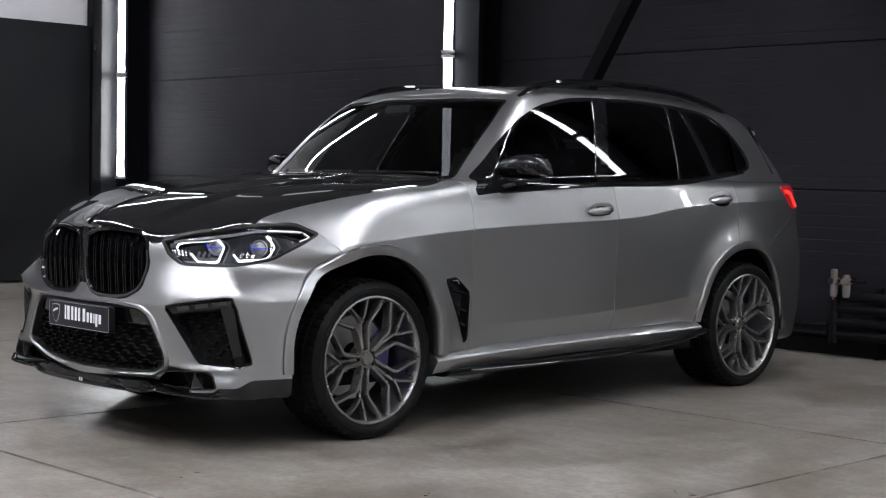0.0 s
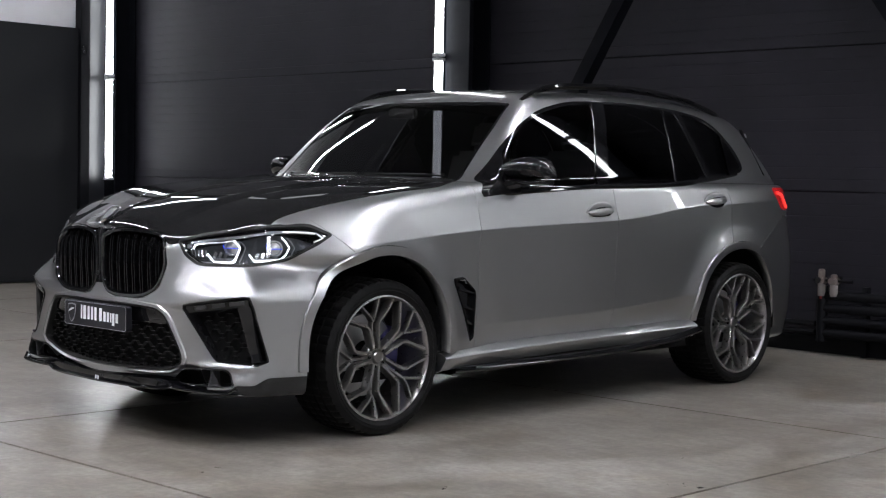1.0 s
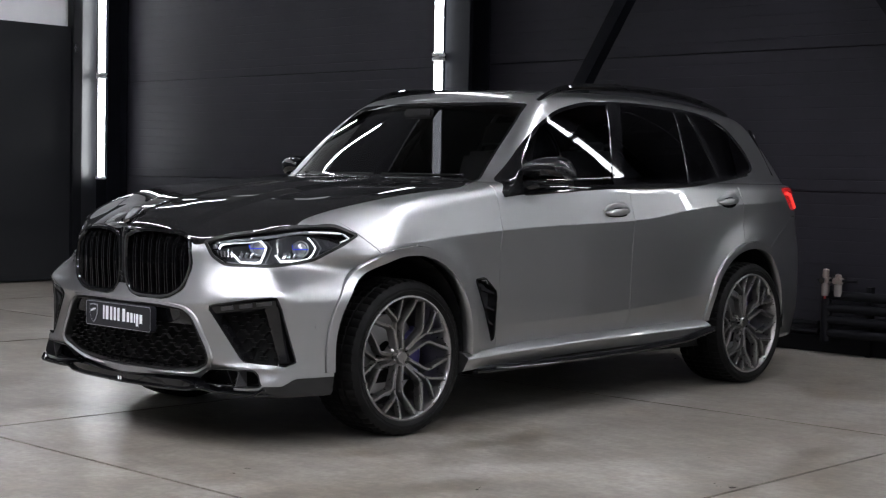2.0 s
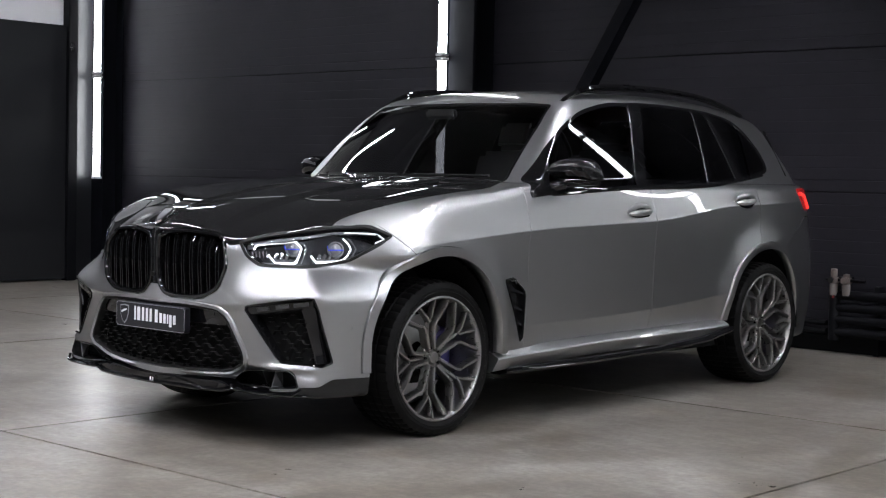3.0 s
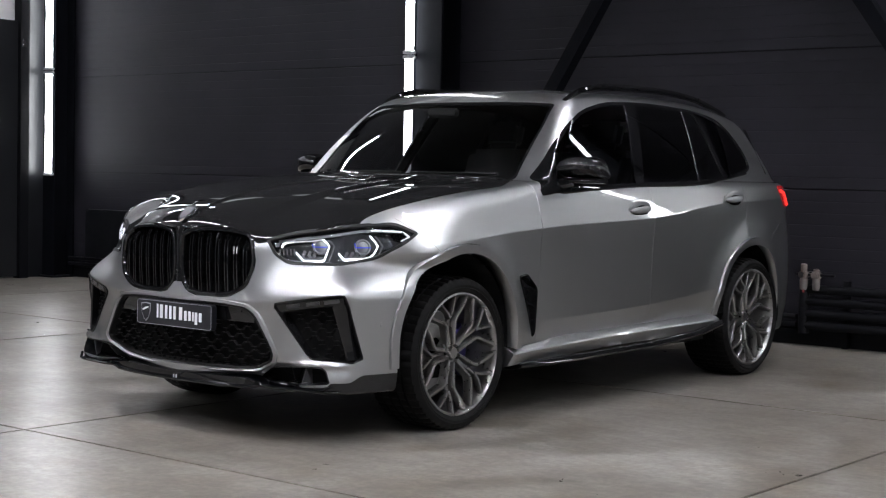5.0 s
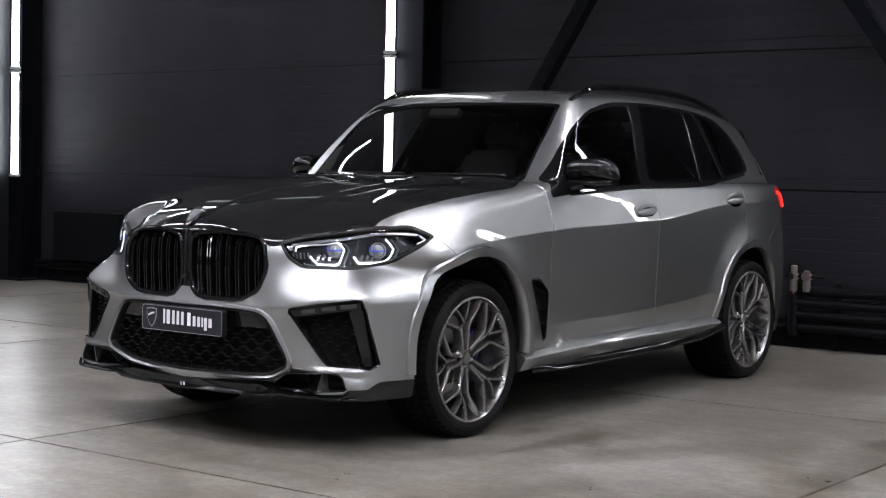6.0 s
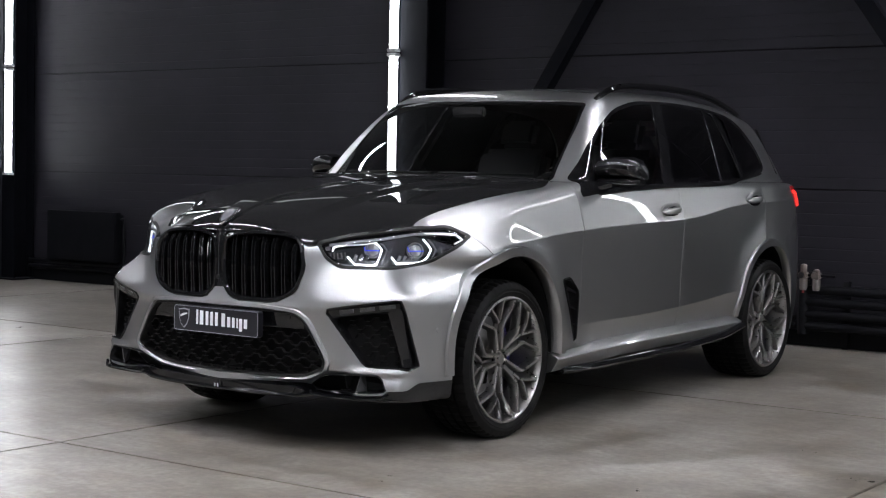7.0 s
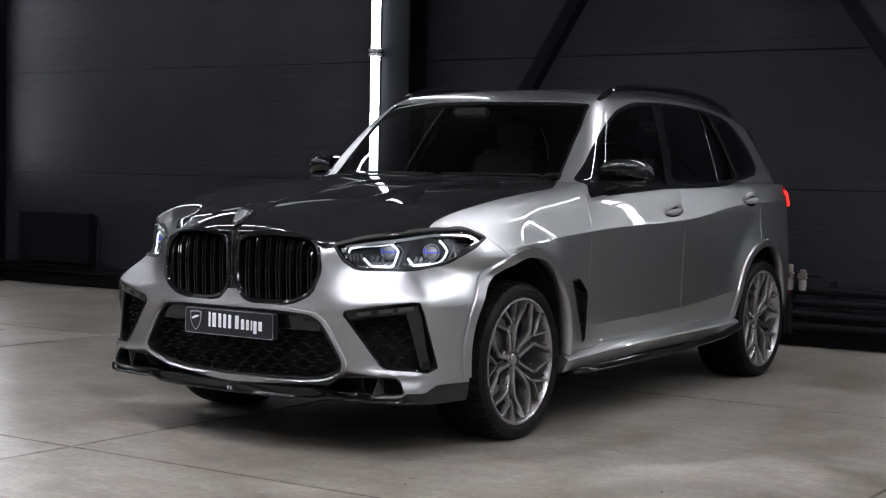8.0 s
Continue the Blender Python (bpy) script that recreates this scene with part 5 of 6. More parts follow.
        for k in range(3):
            bm = bmesh.new()
            lamp_strip(bm, [(c0 - 0.065 + 0.034 * k, 0.846), (c0 - 0.052 + 0.034 * k, 0.866)], s, 0.014, 0.026)
            part("reflector", bm, CHROME, unit)
        bm = bmesh.new()
        lamp_strip(bm, [(c0 - 0.10, 0.842), (c0 + 0.07, 0.842)], s, 0.010, 0.030)
        part("lamp_shelf", bm, HOUSING, unit)
    bm = bmesh.new()
    lamp_strip(bm, [(-0.291, 0.912), (-0.154, 0.926), (0.051, 0.943), (0.227, 0.962), (0.373, 0.970), (0.51, 0.970), (0.563, 0.952)], s, 0.013, 0.014)
    part("upper_bar", bm, HOUSING, unit, "grey bar along the top")
    bm = bmesh.new()
    lamp_strip(bm, [(0.30, 0.967), (0.40, 0.968), (0.515, 0.966), (0.557, 0.943), (0.503, 0.924)], s, 0.0055, 0.011)
    part("side_marker", bm, MARKER, unit, "thin white light line")
    bm = bmesh.new()
    lamp_strip(bm, [(-0.335, 0.880), (-0.291, 0.845), (-0.235, 0.824), (-0.05, 0.819), (0.045, 0.822)], s, 0.010, 0.016)
    part("lower_bar", bm, HOUSING, unit, "grey bar along the foot")
    for k in range(5):
        bm = bmesh.new()
        lamp_strip(bm, [(-0.280 + 0.022 * k, 0.848), (-0.285 + 0.022 * k, 0.874)], s, 0.007, 0.03)
        part("inner_fin", bm, CHROME, unit)
    bm = bmesh.new()
    lamp_strip(bm, [(-0.315, 0.898), (-0.285, 0.900)], s, 0.020, 0.022)
    part("inner_reflector", bm, HOUSING, unit)


for s in (1, -1):
    headlight_unit(s)

# ---- side vents, handles, sills ----
def side_strip(bm, poly, out0, out1):
    a = [bm.verts.new(on_side(x, z, out1)) for x, z in poly]
    b = [bm.verts.new(on_side(x, z, out0)) for x, z in poly]
    bm.faces.new(a)
    bm.faces.new(b[::-1])
    for i in range(len(a)):
        bm.faces.new((a[i], b[i], b[(i + 1) % len(a)], a[(i + 1) % len(a)]))


def fender_vent(s):
    bm = bmesh.new()
    pts = [on_side(x, z, 0.0) for x, z in side_vent]
    loop_rim(bm, pts, [Vector((0, 1, 0))] * len(pts), 0.010, 0.03)
    bm.faces.new([bm.verts.new(p - Vector((0, 0.022, 0))) for p in pts])
    bmesh.ops.triangulate(bm, faces=bm.faces)
    ob = part("fender_vent", mirrored(bm) if s < 0 else bm, GLOSS, car, "gloss black fender air vent", True)
    for (xa, za), (xb, zb) in (((-0.475, 0.672), (-0.585, 0.645)), ((-0.505, 0.585), (-0.583, 0.562)), ((-0.535, 0.505), (-0.580, 0.490))):
        bm = bmesh.new()
        side_strip(bm, [(xa, za), (xb, zb), (xb, zb + 0.008), (xa, za + 0.016)], -0.02, -0.002)
        part("vane", mirrored(bm) if s < 0 else bm, GLOSS, ob)
    bm = bmesh.new()
    side_strip(bm, [(-0.47, 0.722), (-0.51, 0.722), (-0.52, 0.700), (-0.513, 0.700), (-0.505, 0.716), (-0.47, 0.717)], -0.006, 0.004)
    part("badge_bar", mirrored(bm) if s < 0 else bm, CHROME, ob)


def ellipsoid(bm, centre, radii, seg=24, rings=14, squash=1.0):
    made = bmesh.ops.create_uvsphere(bm, u_segments=seg, v_segments=rings, radius=1)["verts"]
    for v in made:
        c = v.co
        v.co = Vector([centre[i] + radii[i] * math.copysign(abs(c[i]) ** squash, c[i]) for i in range(3)])
    return made


def door_handle(x, z, s):
    y = on_side(x, z).y
    lean = Matrix.Rotation(radians(-14), 4, "X")
    bm = bmesh.new()
    made = ellipsoid(bm, (0, 0, 0), (0.120, 0.014, 0.062))
    bmesh.ops.transform(bm, matrix=Matrix.Translation((x, y - 0.004, z)) @ lean, verts=made)
    ob = part("door_handle", mirrored(bm) if s < 0 else bm, PAINT, car, "silver pull handle over a round recess", True)
    bm = bmesh.new()
    n = 20
    ring = []
    for k in range(n + 1):
        u = -1 + 2 * k / n
        w = 0.020 * math.sqrt(max(0.04, 1 - abs(u) ** 3))
        arch = 0.030 * (1 - u * u) + 0.006
        ring.append([Vector((x + u * 0.104, y + arch + dy, z + 0.006 + dz + u * -0.008)) for dy, dz in ((-0.008, w), (0.004, w * 0.75), (0.008, 0), (0.004, -w * 0.75), (-0.008, -w))])
    add_beam(bm, ring, ring)
    part("pull", mirrored(bm) if s < 0 else bm, PAINT, ob, "", True)
    # black oval puts the shade of the hollow behind the pull into colour
    bm = bmesh.new()
    made = ellipsoid(bm, (0, 0, 0), (0.085, 0.006, 0.040))
    bmesh.ops.transform(bm, matrix=Matrix.Translation((x, y + 0.005, z - 0.008)) @ lean, verts=made)
    part("recess", mirrored(bm) if s < 0 else bm, GLOSS, ob, "black oval that paints the shaded recess", True)


for s in (1, -1):
    fender_vent(s)
    door_handle(-1.557, 1.047, s)
    door_handle(-2.628, 1.108, s)

sill_plan = lambda x: 0.982 + 0.012 * ease(-0.4, -1.0, x)
sill_form = ((-0.08, 0.012, 0), (-0.020, 0.0, 0), (0.010, -0.016, 0), (0.014, -0.024, 0), (-0.022, -0.085, 0), (-0.07, -0.10, 0))
bm = bmesh.new()
rings = []
for x in np.linspace(-0.36, -2.44, 42):
    zt = float(sill_line(x)) - 0.002
    rings.append([Vector((x, float(sill_plan(x)) + dy, zt + dz)) for dy, dz, _ in sill_form])
add_beam(bm, rings, rings)
pair("sill", bm, PAINT, None, "silver side sill", True)
bm = bmesh.new()
rings = []
for x in np.linspace(-0.46, -2.46, 42):
    zt = float(np.interp(x, (-2.46, -2.2, -1.7, -0.4), (0.385, 0.340, 0.310, 0.292)))
    y = float(sill_plan(x)) - 0.02 + 0.032 * ease(-0.44, -0.60, x) + 0.012 * ease(-1.2, -2.3, x)
    rings.append([Vector((x, y + dy, zt + dz)) for dy, dz in ((-0.06, 0.0), (-0.012, 0.002), (0.0, -0.006), (0.010, -0.020), (0.006, -0.030), (-0.03, -0.042), (-0.10, -0.042))])
add_beam(bm, rings, rings)
pair("side_skirt", bm, GLOSS, None, "gloss black side skirt blade", True)

# bright black strip along the foot of the side windows
bm = bmesh.new()
belt = curve([(-0.86, 1.141), (-1.163, 1.160), (-1.566, 1.180), (-2.04, 1.189), (-2.34, 1.202), (-2.612, 1.224), (-3.10, 1.275)])
add_tube(bm, [on_side(x, float(belt(x)), 0.003) for x in np.linspace(-0.84, -3.08, 60)], 0.0075, 6)
pair("belt_strip", bm, GLOSS, None, "gloss black belt strip", True)

# ---- mirrors ----
def mirror_shell(bm, stations):
    """A shell from inner to outer end: y, front x, back x, low z, high z for each station."""
    rings = []
    for y, xf, xb, lo, hi in stations:
        mid, half = (lo + hi) / 2, (hi - lo) / 2
        ring = []
        for k in range(13):
            a = radians(-90 + 15 * k)
            ring.append(Vector((xb + (xf - xb) * abs(math.cos(a)) ** 0.55, y - 0.02 * math.cos(a), mid + half * math.copysign(abs(math.sin(a)) ** 0.8, a))))
        ring += [Vector((xb - 0.006, y, hi - half * 0.2)), Vector((xb - 0.006, y, lo + half * 0.2))]
        rings.append(ring)
    add_beam(bm, rings, rings)


def wing_mirror(s):
    top = curve([(0.90, 1.318), (0.97, 1.335), (1.03, 1.331), (1.075, 1.316), (1.10, 1.292), (1.113, 1.255)])
    front = curve([(0.90, -0.868), (1.0, -0.882), (1.06, -0.905), (1.10, -0.94), (1.113, -0.975)])
    bm = bmesh.new()
    mirror_shell(bm, [(y, float(front(y)), -1.01, 1.222, float(top(y))) for y in (0.90, 0.93, 0.97, 1.01, 1.04, 1.065, 1.085, 1.10, 1.108, 1.113)])
    ob = part("wing_mirror", mirrored(bm) if s < 0 else bm, GLOSS, car, "gloss black wing mirror", True)
    bm = bmesh.new()
    mirror_shell(bm, [(y, float(front(y)) - 0.012, -1.005, 1.190 + 0.05 * max(0, y - 1.0), 1.219) for y in (0.90, 0.95, 1.0, 1.05, 1.08, 1.095, 1.102)])
    part("mirror_base", mirrored(bm) if s < 0 else bm, GLOSS, ob, "", True)
    bm = bmesh.new()
    add_beam(bm, (0, 1, 2), [[Vector((x + dx, y, z + dz)) for dx, dz in ((0.035, 0.0), (0.030, 0.022), (-0.05, 0.022), (-0.06, 0.0), (-0.04, -0.018), (0.025, -0.018))] for x, y, z in ((-0.86, 0.86, 1.172), (-0.90, 0.91, 1.180), (-0.94, 0.96, 1.196))])
    part("mirror_arm", mirrored(bm) if s < 0 else bm, GLOSS, ob, "", True)
    bm = bmesh.new()
    add_beam(bm, (0, 1), [[Vector((-1.018 + d, y, z)) for d, z in ((0, 1.232), (0, hi), (-0.004, hi - 0.006), (-0.004, 1.238))] for y, hi in ((0.915, 1.308), (1.075, 1.296))])
    part("mirror_glass", mirrored(bm) if s < 0 else bm, CHROME, ob, "mirror glass")


for s in (1, -1):
    wing_mirror(s)

# ---- roof rails, spoiler ----
bm = bmesh.new()
rail = curve([(-1.24, 1.640), (-1.31, 1.674), (-1.40, 1.707), (-1.50, 1.727), (-1.65, 1.742), (-2.1, 1.753), (-2.4, 1.746), (-2.64, 1.728), (-2.85, 1.698), (-3.02, 1.668), (-3.14, 1.640)])
add_tube(bm, [(x, 0.655 - 0.03 * ease(-2.6, -3.2, x), float(rail(x))) for x in np.linspace(-1.24, -3.12, 40)], [0.014 + 0.011 * math.sin(math.pi * k / 39) ** 0.4 for k in range(40)], 8, 0.8)
pair("roof_rail", bm, GLOSS, None, "gloss black roof rail", True)
bm = bmesh.new()
rings = []
for y in np.linspace(-0.56, 0.56, 31):
    zt = 1.622 - 0.03 * (y / 0.6) ** 2
    rings.append([Vector((x + 0.06 * (y / 0.6) ** 2, y, zt + z)) for x, z in ((-3.30, 0.0), (-3.62, -0.055), (-3.63, -0.075), (-3.60, -0.085), (-3.34, -0.05))])
add_beam(bm, rings, rings)
part("roof_spoiler", bm, PAINT, car, "silver roof spoiler", True)
bm = bmesh.new()
add_beam(bm, (0, 1, 2), [[Vector((x, y, z)), Vector((x - 0.03, y + 0.006, z - 0.005)), Vector((x - 0.07, y - 0.05, z - 0.01))] for x, y, z in ((-3.335, 0.655, 1.565), (-3.40, 0.69, 1.44), (-3.48, 0.74, 1.28))])
pair("window_blade", bm, GLOSS, None, "gloss black rear window blade", True)
bm = bmesh.new()
lamp_path = [on_side(x, z, 0.003) for x, z in ((-3.42, 1.165), (-3.50, 1.155), (-3.56, 1.10), (-3.60, 1.075))]
add_tube(bm, lamp_path, 0.012, 6)
pair("tail_light_bar", bm, REDLINE, None, "glowing red light bar", True)

# ---- bonnet details ----
def emblem():
    bm = bmesh.new()
    c = on_top(0.900, 0.0, 0.012)
    d = (on_top(0.86, 0.0) - on_top(0.925, 0.0)).normalized()
    n = Vector((0, 1, 0)).cross(d).normalized()
    n = n if n.z > 0 else -n
    pts = [c + Vector((0, y, 0)) * 1.15 + d * z * 1.3 for y, z in shield]
    a, b = [bm.verts.new(p + n * 0.004) for p in pts], [bm.verts.new(p - n * 0.006) for p in pts]
    bm.faces.new(a)
    bm.faces.new(b[::-1])
    for i in range(len(a)):
        bm.faces.new((a[i], b[i], b[(i + 1) % len(a)], a[(i + 1) % len(a)]))
    ob = part("bonnet_emblem", bm, CHROME, car, "plain metal shield emblem")
    bm = bmesh.new()
    bm.faces.new([bm.verts.new(c + Vector((0, y, 0)) * 0.86 + d * z * 1.0 + n * 0.0048) for y, z in shield])
    part("emblem_field", bm, HOUSING, ob)


emblem()


def bonnet_vent(s):
    """A scooped outlet near the windscreen."""
    bm = bmesh.new()
    rows = []
    for t in np.linspace(0, 1, 13):
        y = 0.30 + 0.29 * t
        x0 = -0.30 - 0.05 * t
        rows.append([on_top(x0 + 0.14, y, 0.001), on_top(x0 + 0.05, y, 0.012 * math.sin(math.pi * min(1, t * 3 + 0.1) / 2)), on_top(x0, y, 0.016), on_top(x0 - 0.004, y, 0.002), on_top(x0 + 0.03, y, -0.01)])
    rings = [[Vector((p.x, p.y * s, p.z)) for p in r] for r in rows]
    add_beam(bm, rings, rings)
    ob = part("bonnet_vent", bm, CARBON, car, "raised carbon bonnet vent", True)
    # dark sheet on the bonnet paints the shade of the vent's mouth
    bm = bmesh.new()
    pts = [on_top(-0.312, 0.31, 0.003), on_top(-0.362, 0.58, 0.003), on_top(-0.46, 0.57, 0.0025), on_top(-0.40, 0.33, 0.0025)]
    bm.faces.new([bm.verts.new(Vector((p.x, p.y * s, p.z))) for p in pts])
    part("vent_dark_sheet", bm, DARK, ob)


for s in (1, -1):
    bonnet_vent(s)
bm = bmesh.new()
rows = []
for y in np.linspace(-0.72, 0.72, 41):
    x1 = float(hood_back(abs(y)))
    rows.append([bm.verts.new((x, y, z)) for x, z in ((x1 - 0.004, 1.175), (x1 - 0.05, 1.178), (x1 - 0.14, 1.19))])
for a, b in zip(rows, rows[1:]):
    for k in range(2):
        bm.faces.new((a[k], b[k], b[k + 1], a[k + 1]))
part("cowl", bm, MATT, car, "black plastic cowl below the windscreen")
for y0, y1 in ((0.62, 0.02), (-0.05, -0.60)):
    bm = bmesh.new()
    add_tube(bm, [(-0.70, y, 1.234) for y in np.linspace(y0, y1, 8)], 0.008, 6)
    part("wiper", bm, MATT, car)

# bumper sensors
for s in (1, -1):
    bm = bmesh.new()
    p = on_side(0.59, 0.549, 0.0)
    n = Vector(slope(np.array([[p.x, p.y, p.z]]))[0])
    add_tube(bm, [p - n * 0.004, p + n * 0.0015], 0.010, 16)
    part("parking_sensor", mirrored(bm) if s < 0 else bm, PAINT, car, smooth=True)

# ---- cabin ----
bm = bmesh.new()
rows = []
for y in np.linspace(-0.74, 0.74, 25):
    rows.append([bm.verts.new((x, y, z)) for x, z in ((-0.66, 1.10), (-0.80, 1.165), (-1.05, 1.17 + (0.035 if 0.2 < y < 0.55 else 0)), (-1.22, 1.12), (-1.26, 0.95))])
for a, b in zip(rows, rows[1:]):
    for k in range(4):
        bm.faces.new((a[k], b[k], b[k + 1], a[k + 1]))
part("dashboard", bm, SEAT, car, "black dashboard", True)
bm = bmesh.new()
ring = [(-1.36 + 0.05 * math.sin(a), 0.37 + 0.185 * math.cos(a), 1.06 + 0.18 * math.sin(a)) for a in np.linspace(0, 2 * math.pi, 33)]
add_tube(bm, ring, 0.015, 8, up=(1, 0, 0))
part("steering_wheel", bm, SEAT, car, "black steering wheel", True)


def cabin_seat(x, y):
    bm = bmesh.new()
    add_box(bm, (-0.02, -0.25, -0.06), (0.50, 0.25, 0.10), pose(x, y, 0.72, 0, -6, 0), 0.05)
    base = part("seat", bm, SEAT, car, "dark leather seat", True)
    bm = bmesh.new()
    add_box(bm, (-0.07, -0.25, 0.0), (0.07, 0.25, 0.66), pose(x - 0.02, y, 0.76, 0, -18, 0), 0.05)
    part("backrest", bm, SEAT, base, "", True)
    bm = bmesh.new()
    add_box(bm, (-0.045, -0.13, 0.67), (0.045, 0.13, 0.85), pose(x - 0.02, y, 0.76, 0, -18, 0), 0.035)
    part("headrest", bm, SEAT, base, "", True)


for x, y in ((-1.85, 0.37), (-1.85, -0.37), (-2.75, 0.38), (-2.75, -0.38)):
    cabin_seat(x, y)
bm = bmesh.new()
add_box(bm, (-3.5, -0.72, 0.55), (-0.75, 0.72, 0.60))
part("cabin_floor", bm, DARK, car)
bm = bmesh.new()
add_box(bm, (-1.02, -0.11, 1.545), (-0.985, 0.11, 1.60), None, 0.012)
part("rear_view_mirror", bm, MATT, car, "black interior mirror", True)
bm = bmesh.new()
add_box(bm, (-3.6, -0.80, 0.24), (0.55, 0.80, 0.30))
part("underbody", bm, DARK, car)
for x0, x1 in ((-0.42, 0.55), (-3.42, -2.42)):
    for s in (1, -1):
        bm = bmesh.new()
        cx = 0.06 if x0 > -1 else -2.91
        rings = []
        for a in np.linspace(-10, 190, 25):
            p = (cx + 0.445 * math.cos(radians(a)), 0.40 + 0.46 * math.sin(radians(a)))
            rings.append([bm.verts.new((p[0], s * y, p[1])) for y in (0.55, 0.94)])
        for a, b in zip(rings, rings[1:]):
            bm.faces.new((a[0], b[0], b[1], a[1]))
        bm.faces.new([r[0] for r in rings])
        part("wheel_liner", bm, DARK, car, "black wheel arch liner")

# ---- wheels ----
def tyre_mesh(bm, r_out, r_rim, half):
    prof = [(r_rim - 0.004, -half * 0.80), (r_rim + 0.012, -half * 0.93), (r_rim + 0.040, -half), (r_out - 0.026, -half * 0.97), (r_out - 0.010, -half * 0.90), (r_out - 0.003, -half * 0.78)]
    for g in (-0.50, -0.16, 0.18, 0.52):
        prof += [(r_out, half * (g - 0.05)), (r_out - 0.008, half * (g - 0.035)), (r_out - 0.008, half * (g + 0.035)), (r_out, half * (g + 0.05))]
    prof += [(r_out - 0.003, half * 0.78), (r_out - 0.010, half * 0.90), (r_out - 0.026, half * 0.97), (r_out - 0.040, half * 1.0), (r_rim + 0.042, half * 1.0), (r_rim + 0.030, half * 0.985), (r_rim + 0.027, half * 1.0), (r_rim + 0.018, half * 0.97), (r_rim + 0.006, half * 0.93), (r_rim - 0.004, half * 0.80)]
    blocks = (4, 5, 6, 9, 10, 13, 14, 17, 18, 21, 22, 23)
    revolve(bm, prof, 216, shape=lambda k, i: -0.0055 if (k % 4 == 0 and i in blocks) else 0)


def spoke(bm, path, wide, tall):
    """A spoke in the wheel's plane: path of (radius, side step, depth)."""
    rings = []
    n = len(path)
    for i, (u, v, y) in enumerate(path):
        a, b = Vector(path[max(i - 1, 0)]), Vector(path[min(i + 1, n - 1)])
        d = (b - a)
        d = Vector((d[0], d[1], 0)).normalized()
        s = Vector((-d.y, d.x))
        w = wide[i]
        rings.append([Vector((u + s.x * k * w, y + h, v + s.y * k * w)) for k, h in ((-0.8, -tall), (-1, -0.007), (-0.5, 0.004), (0.5, 0.004), (1, -0.007), (0.8, -tall))])
    add_beam(bm, path, rings)


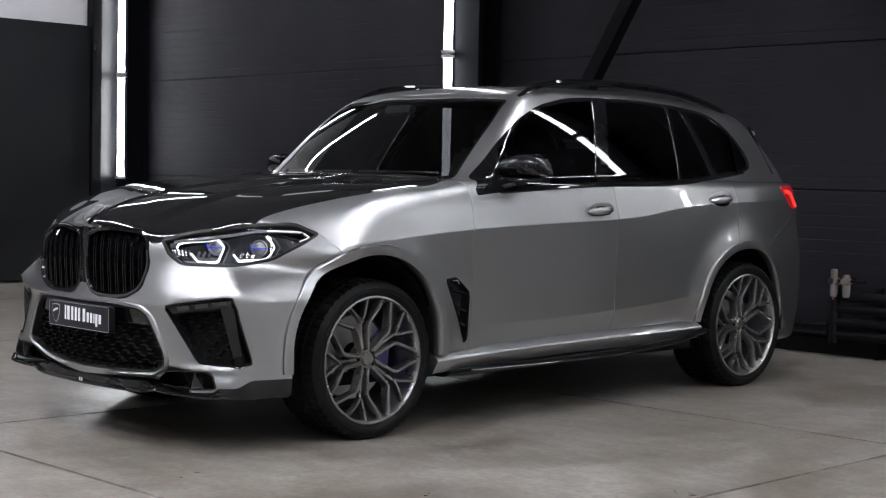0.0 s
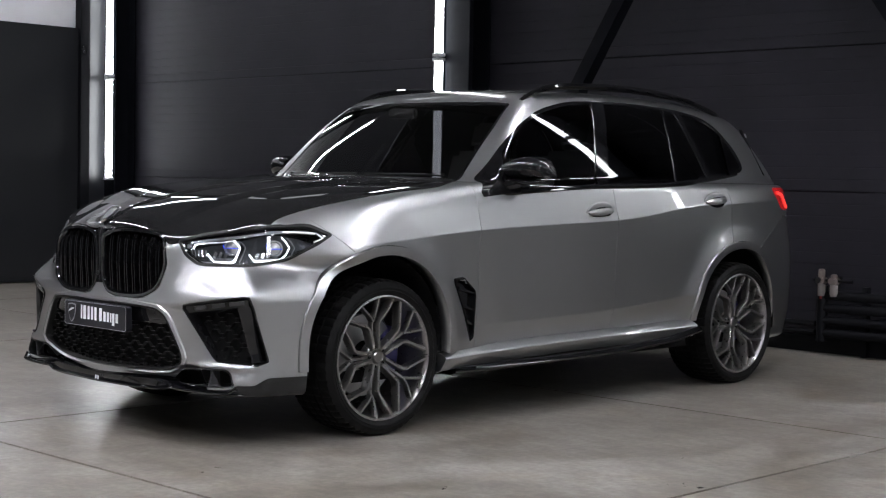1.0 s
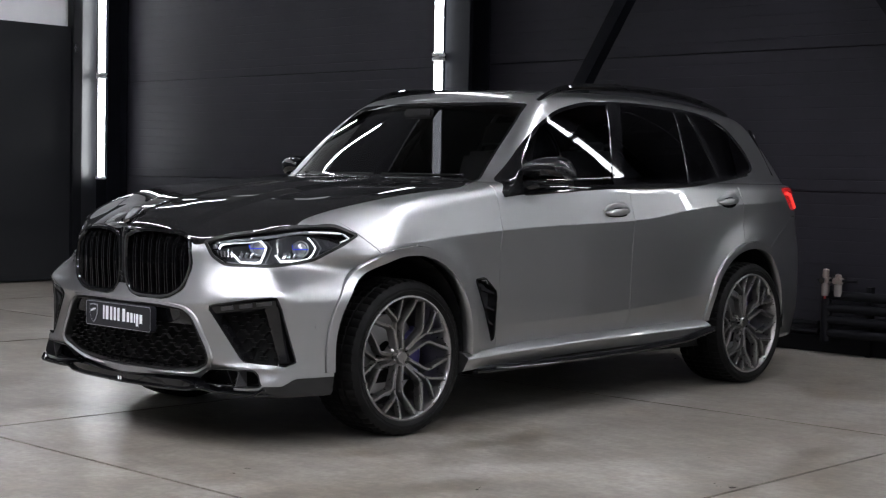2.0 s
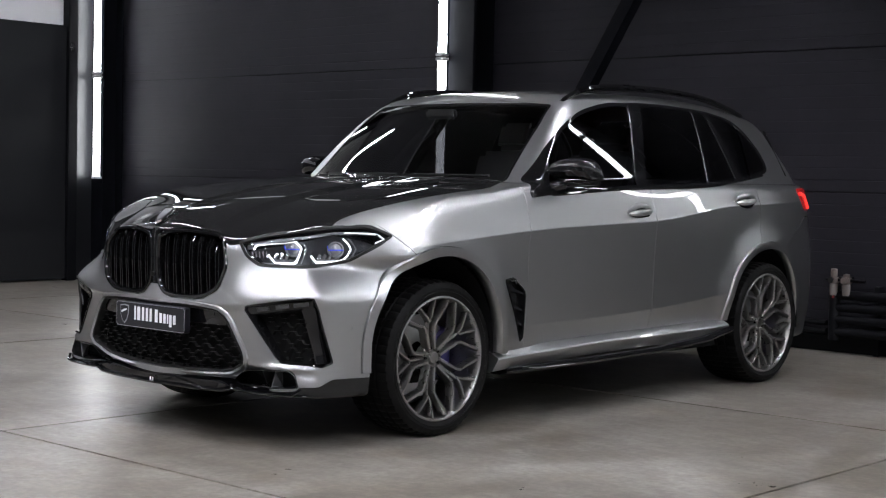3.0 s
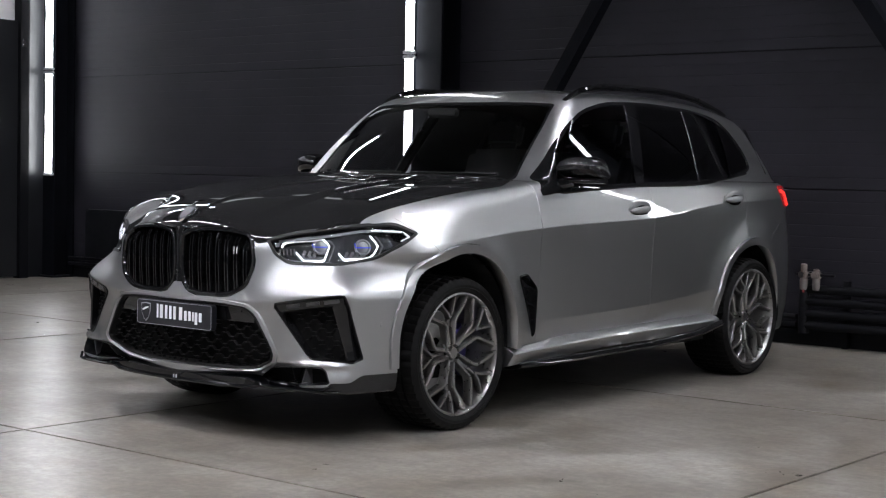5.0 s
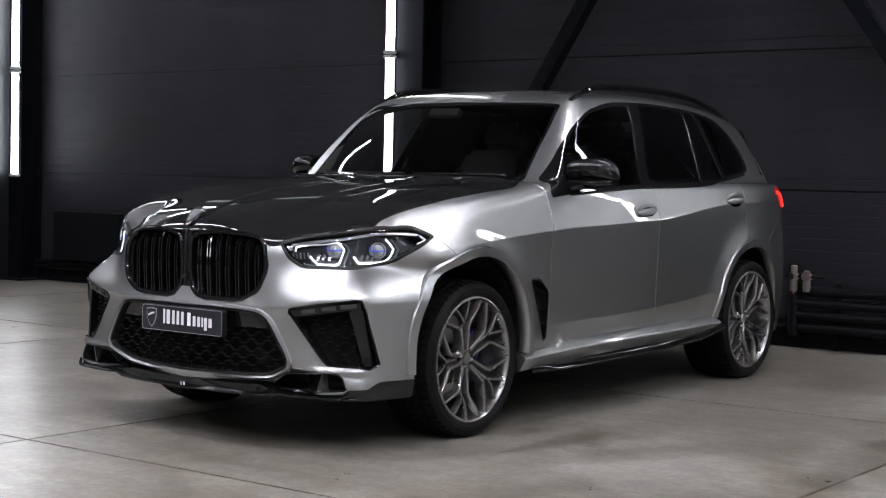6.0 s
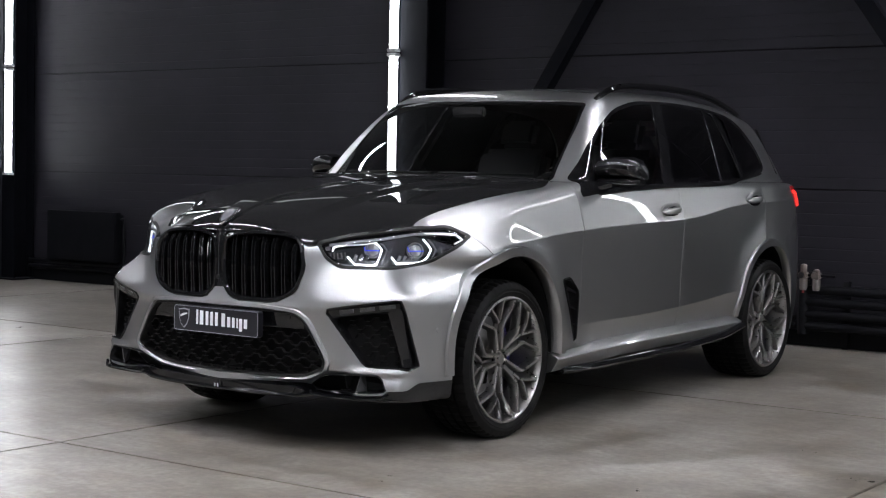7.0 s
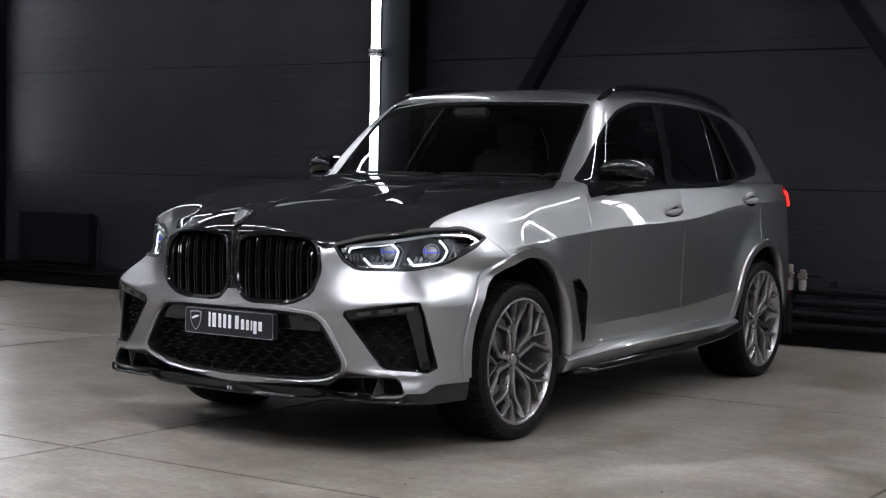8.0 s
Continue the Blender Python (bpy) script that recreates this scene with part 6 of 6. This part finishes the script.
def wheel_at(x, s, r_out, r_rim, half, turn):
    hub = new("wheel")
    hub.parent = car
    hub.location = (x, s * (0.952 - half), r_out - 0.003)
    hub["label"] = "grey multi-spoke alloy wheel with wide tyre"
    flip = Matrix.Scale(-1, 4, Vector((0, 1, 0))) if s < 0 else Matrix.Identity(4)

    def put(name, bm, mat, label="", smooth=True):
        if s < 0:
            for v in bm.verts:
                v.co.y = -v.co.y
        return part(name, bm, mat, hub, label, smooth)
    bm = bmesh.new()
    tyre_mesh(bm, r_out, r_rim, half)
    put("tyre", bm, RUBBER, "black low-profile tyre")
    bm = bmesh.new()
    f = half * 0.95
    revolve(bm, [(r_rim - 0.004, half * 0.80), (r_rim + 0.006, half * 0.90), (r_rim + 0.004, f), (r_rim - 0.003, f + 0.002), (r_rim - 0.009, f - 0.006), (r_rim - 0.013, f - 0.03), (r_rim - 0.045, 0.02), (r_rim - 0.05, -half * 0.7), (r_rim - 0.01, -half * 0.85)], 96)
    put("rim", bm, RIM, "brushed grey rim")
    face = f - 0.012
    dish = lambda r: face - 0.040 * max(0.0, 1 - r / (r_rim * 0.85)) ** 1.3
    R = r_rim - 0.005
    for k in range(5):
        rot = Matrix.Rotation(radians(72 * k + turn), 4, "Y")
        bm = bmesh.new()
        for side in (1, -1):
            pts = [(0.15, 0.035), (0.26, 0.10), (0.50, 0.225), (0.58, 0.225), (0.80, 0.140), (1.01, 0.075)]
            spoke(bm, [(u * R, side * v * R, dish(math.hypot(u, v) * R)) for u, v in pts], (0.0115, 0.011, 0.0105, 0.0105, 0.010, 0.0115), 0.044)
        bmesh.ops.transform(bm, matrix=rot, verts=bm.verts)
        put("spoke", bm, RIM)
        bm = bmesh.new()
        rot = Matrix.Rotation(radians(72 * k + 36 + turn), 4, "Y")
        for side in (1, -1):
            spoke(bm, [(0.635 * R, 0.0, dish(0.6 * R) - 0.004), (0.74 * R, side * 0.055 * R, dish(0.75 * R)), (0.985 * R, side * 0.205 * R, dish(R))], (0.008, 0.0085, 0.0095), 0.026)
        spoke(bm, [(0.16 * R, 0.0, dish(0.1 * R) - 0.016), (0.40 * R, 0, dish(0.3 * R) - 0.018), (0.65 * R, 0.0, dish(0.6 * R) - 0.010)], (0.016, 0.011, 0.009), 0.018)
        bmesh.ops.transform(bm, matrix=rot, verts=bm.verts)
        put("fork", bm, RIM)
    bm = bmesh.new()
    revolve(bm, [(0.0005, dish(0) + 0.012), (0.026, dish(0) + 0.012), (0.031, dish(0) + 0.006), (0.034, dish(0) - 0.002), (0.058, dish(0) - 0.006), (0.064, dish(0) - 0.012), (0.066, dish(0) - 0.05)], 40)
    put("hub_cap", bm, RIM)
    for k in range(5):
        a = radians(72 * k + 36 + turn)
        bm = bmesh.new()
        revolve(bm, [(0.0005, dish(0) + 0.002), (0.008, dish(0) + 0.002), (0.009, dish(0) - 0.02)], 10, (0.047 * math.cos(a), 0, 0.047 * math.sin(a)))
        put("wheel_bolt", bm, GLOSS)
    bm = bmesh.new()
    revolve(bm, [(0.07, -0.004), (0.195, -0.004), (0.197, -0.018), (0.195, -0.032), (0.07, -0.032)], 64)
    put("brake_disc", bm, STEEL, "bare steel brake disc")
    bm = bmesh.new()
    rings = []
    for a in np.linspace(-38, 38, 11):
        c_, s_ = math.cos(radians(a)), math.sin(radians(a))
        rings.append([Vector((-r * c_, y, r * s_)) for r, y in ((0.118, 0.0), (0.125, 0.022), (0.195, 0.024), (0.212, 0.010), (0.212, -0.05), (0.118, -0.05))])
    add_beam(bm, rings, rings)
    put("caliper", bm, BLUE, "dark blue brake caliper")
    bm = bmesh.new()
    revolve(bm, [(0.0005, -0.06), (r_rim - 0.055, -0.06)], 32)
    put("wheel_back", bm, DARK)


for s in (1, -1):
    wheel_at(0.0, s, 0.371, 0.291, 0.150, 36)
    wheel_at(-2.972, s, 0.371, 0.298, 0.158, 36)
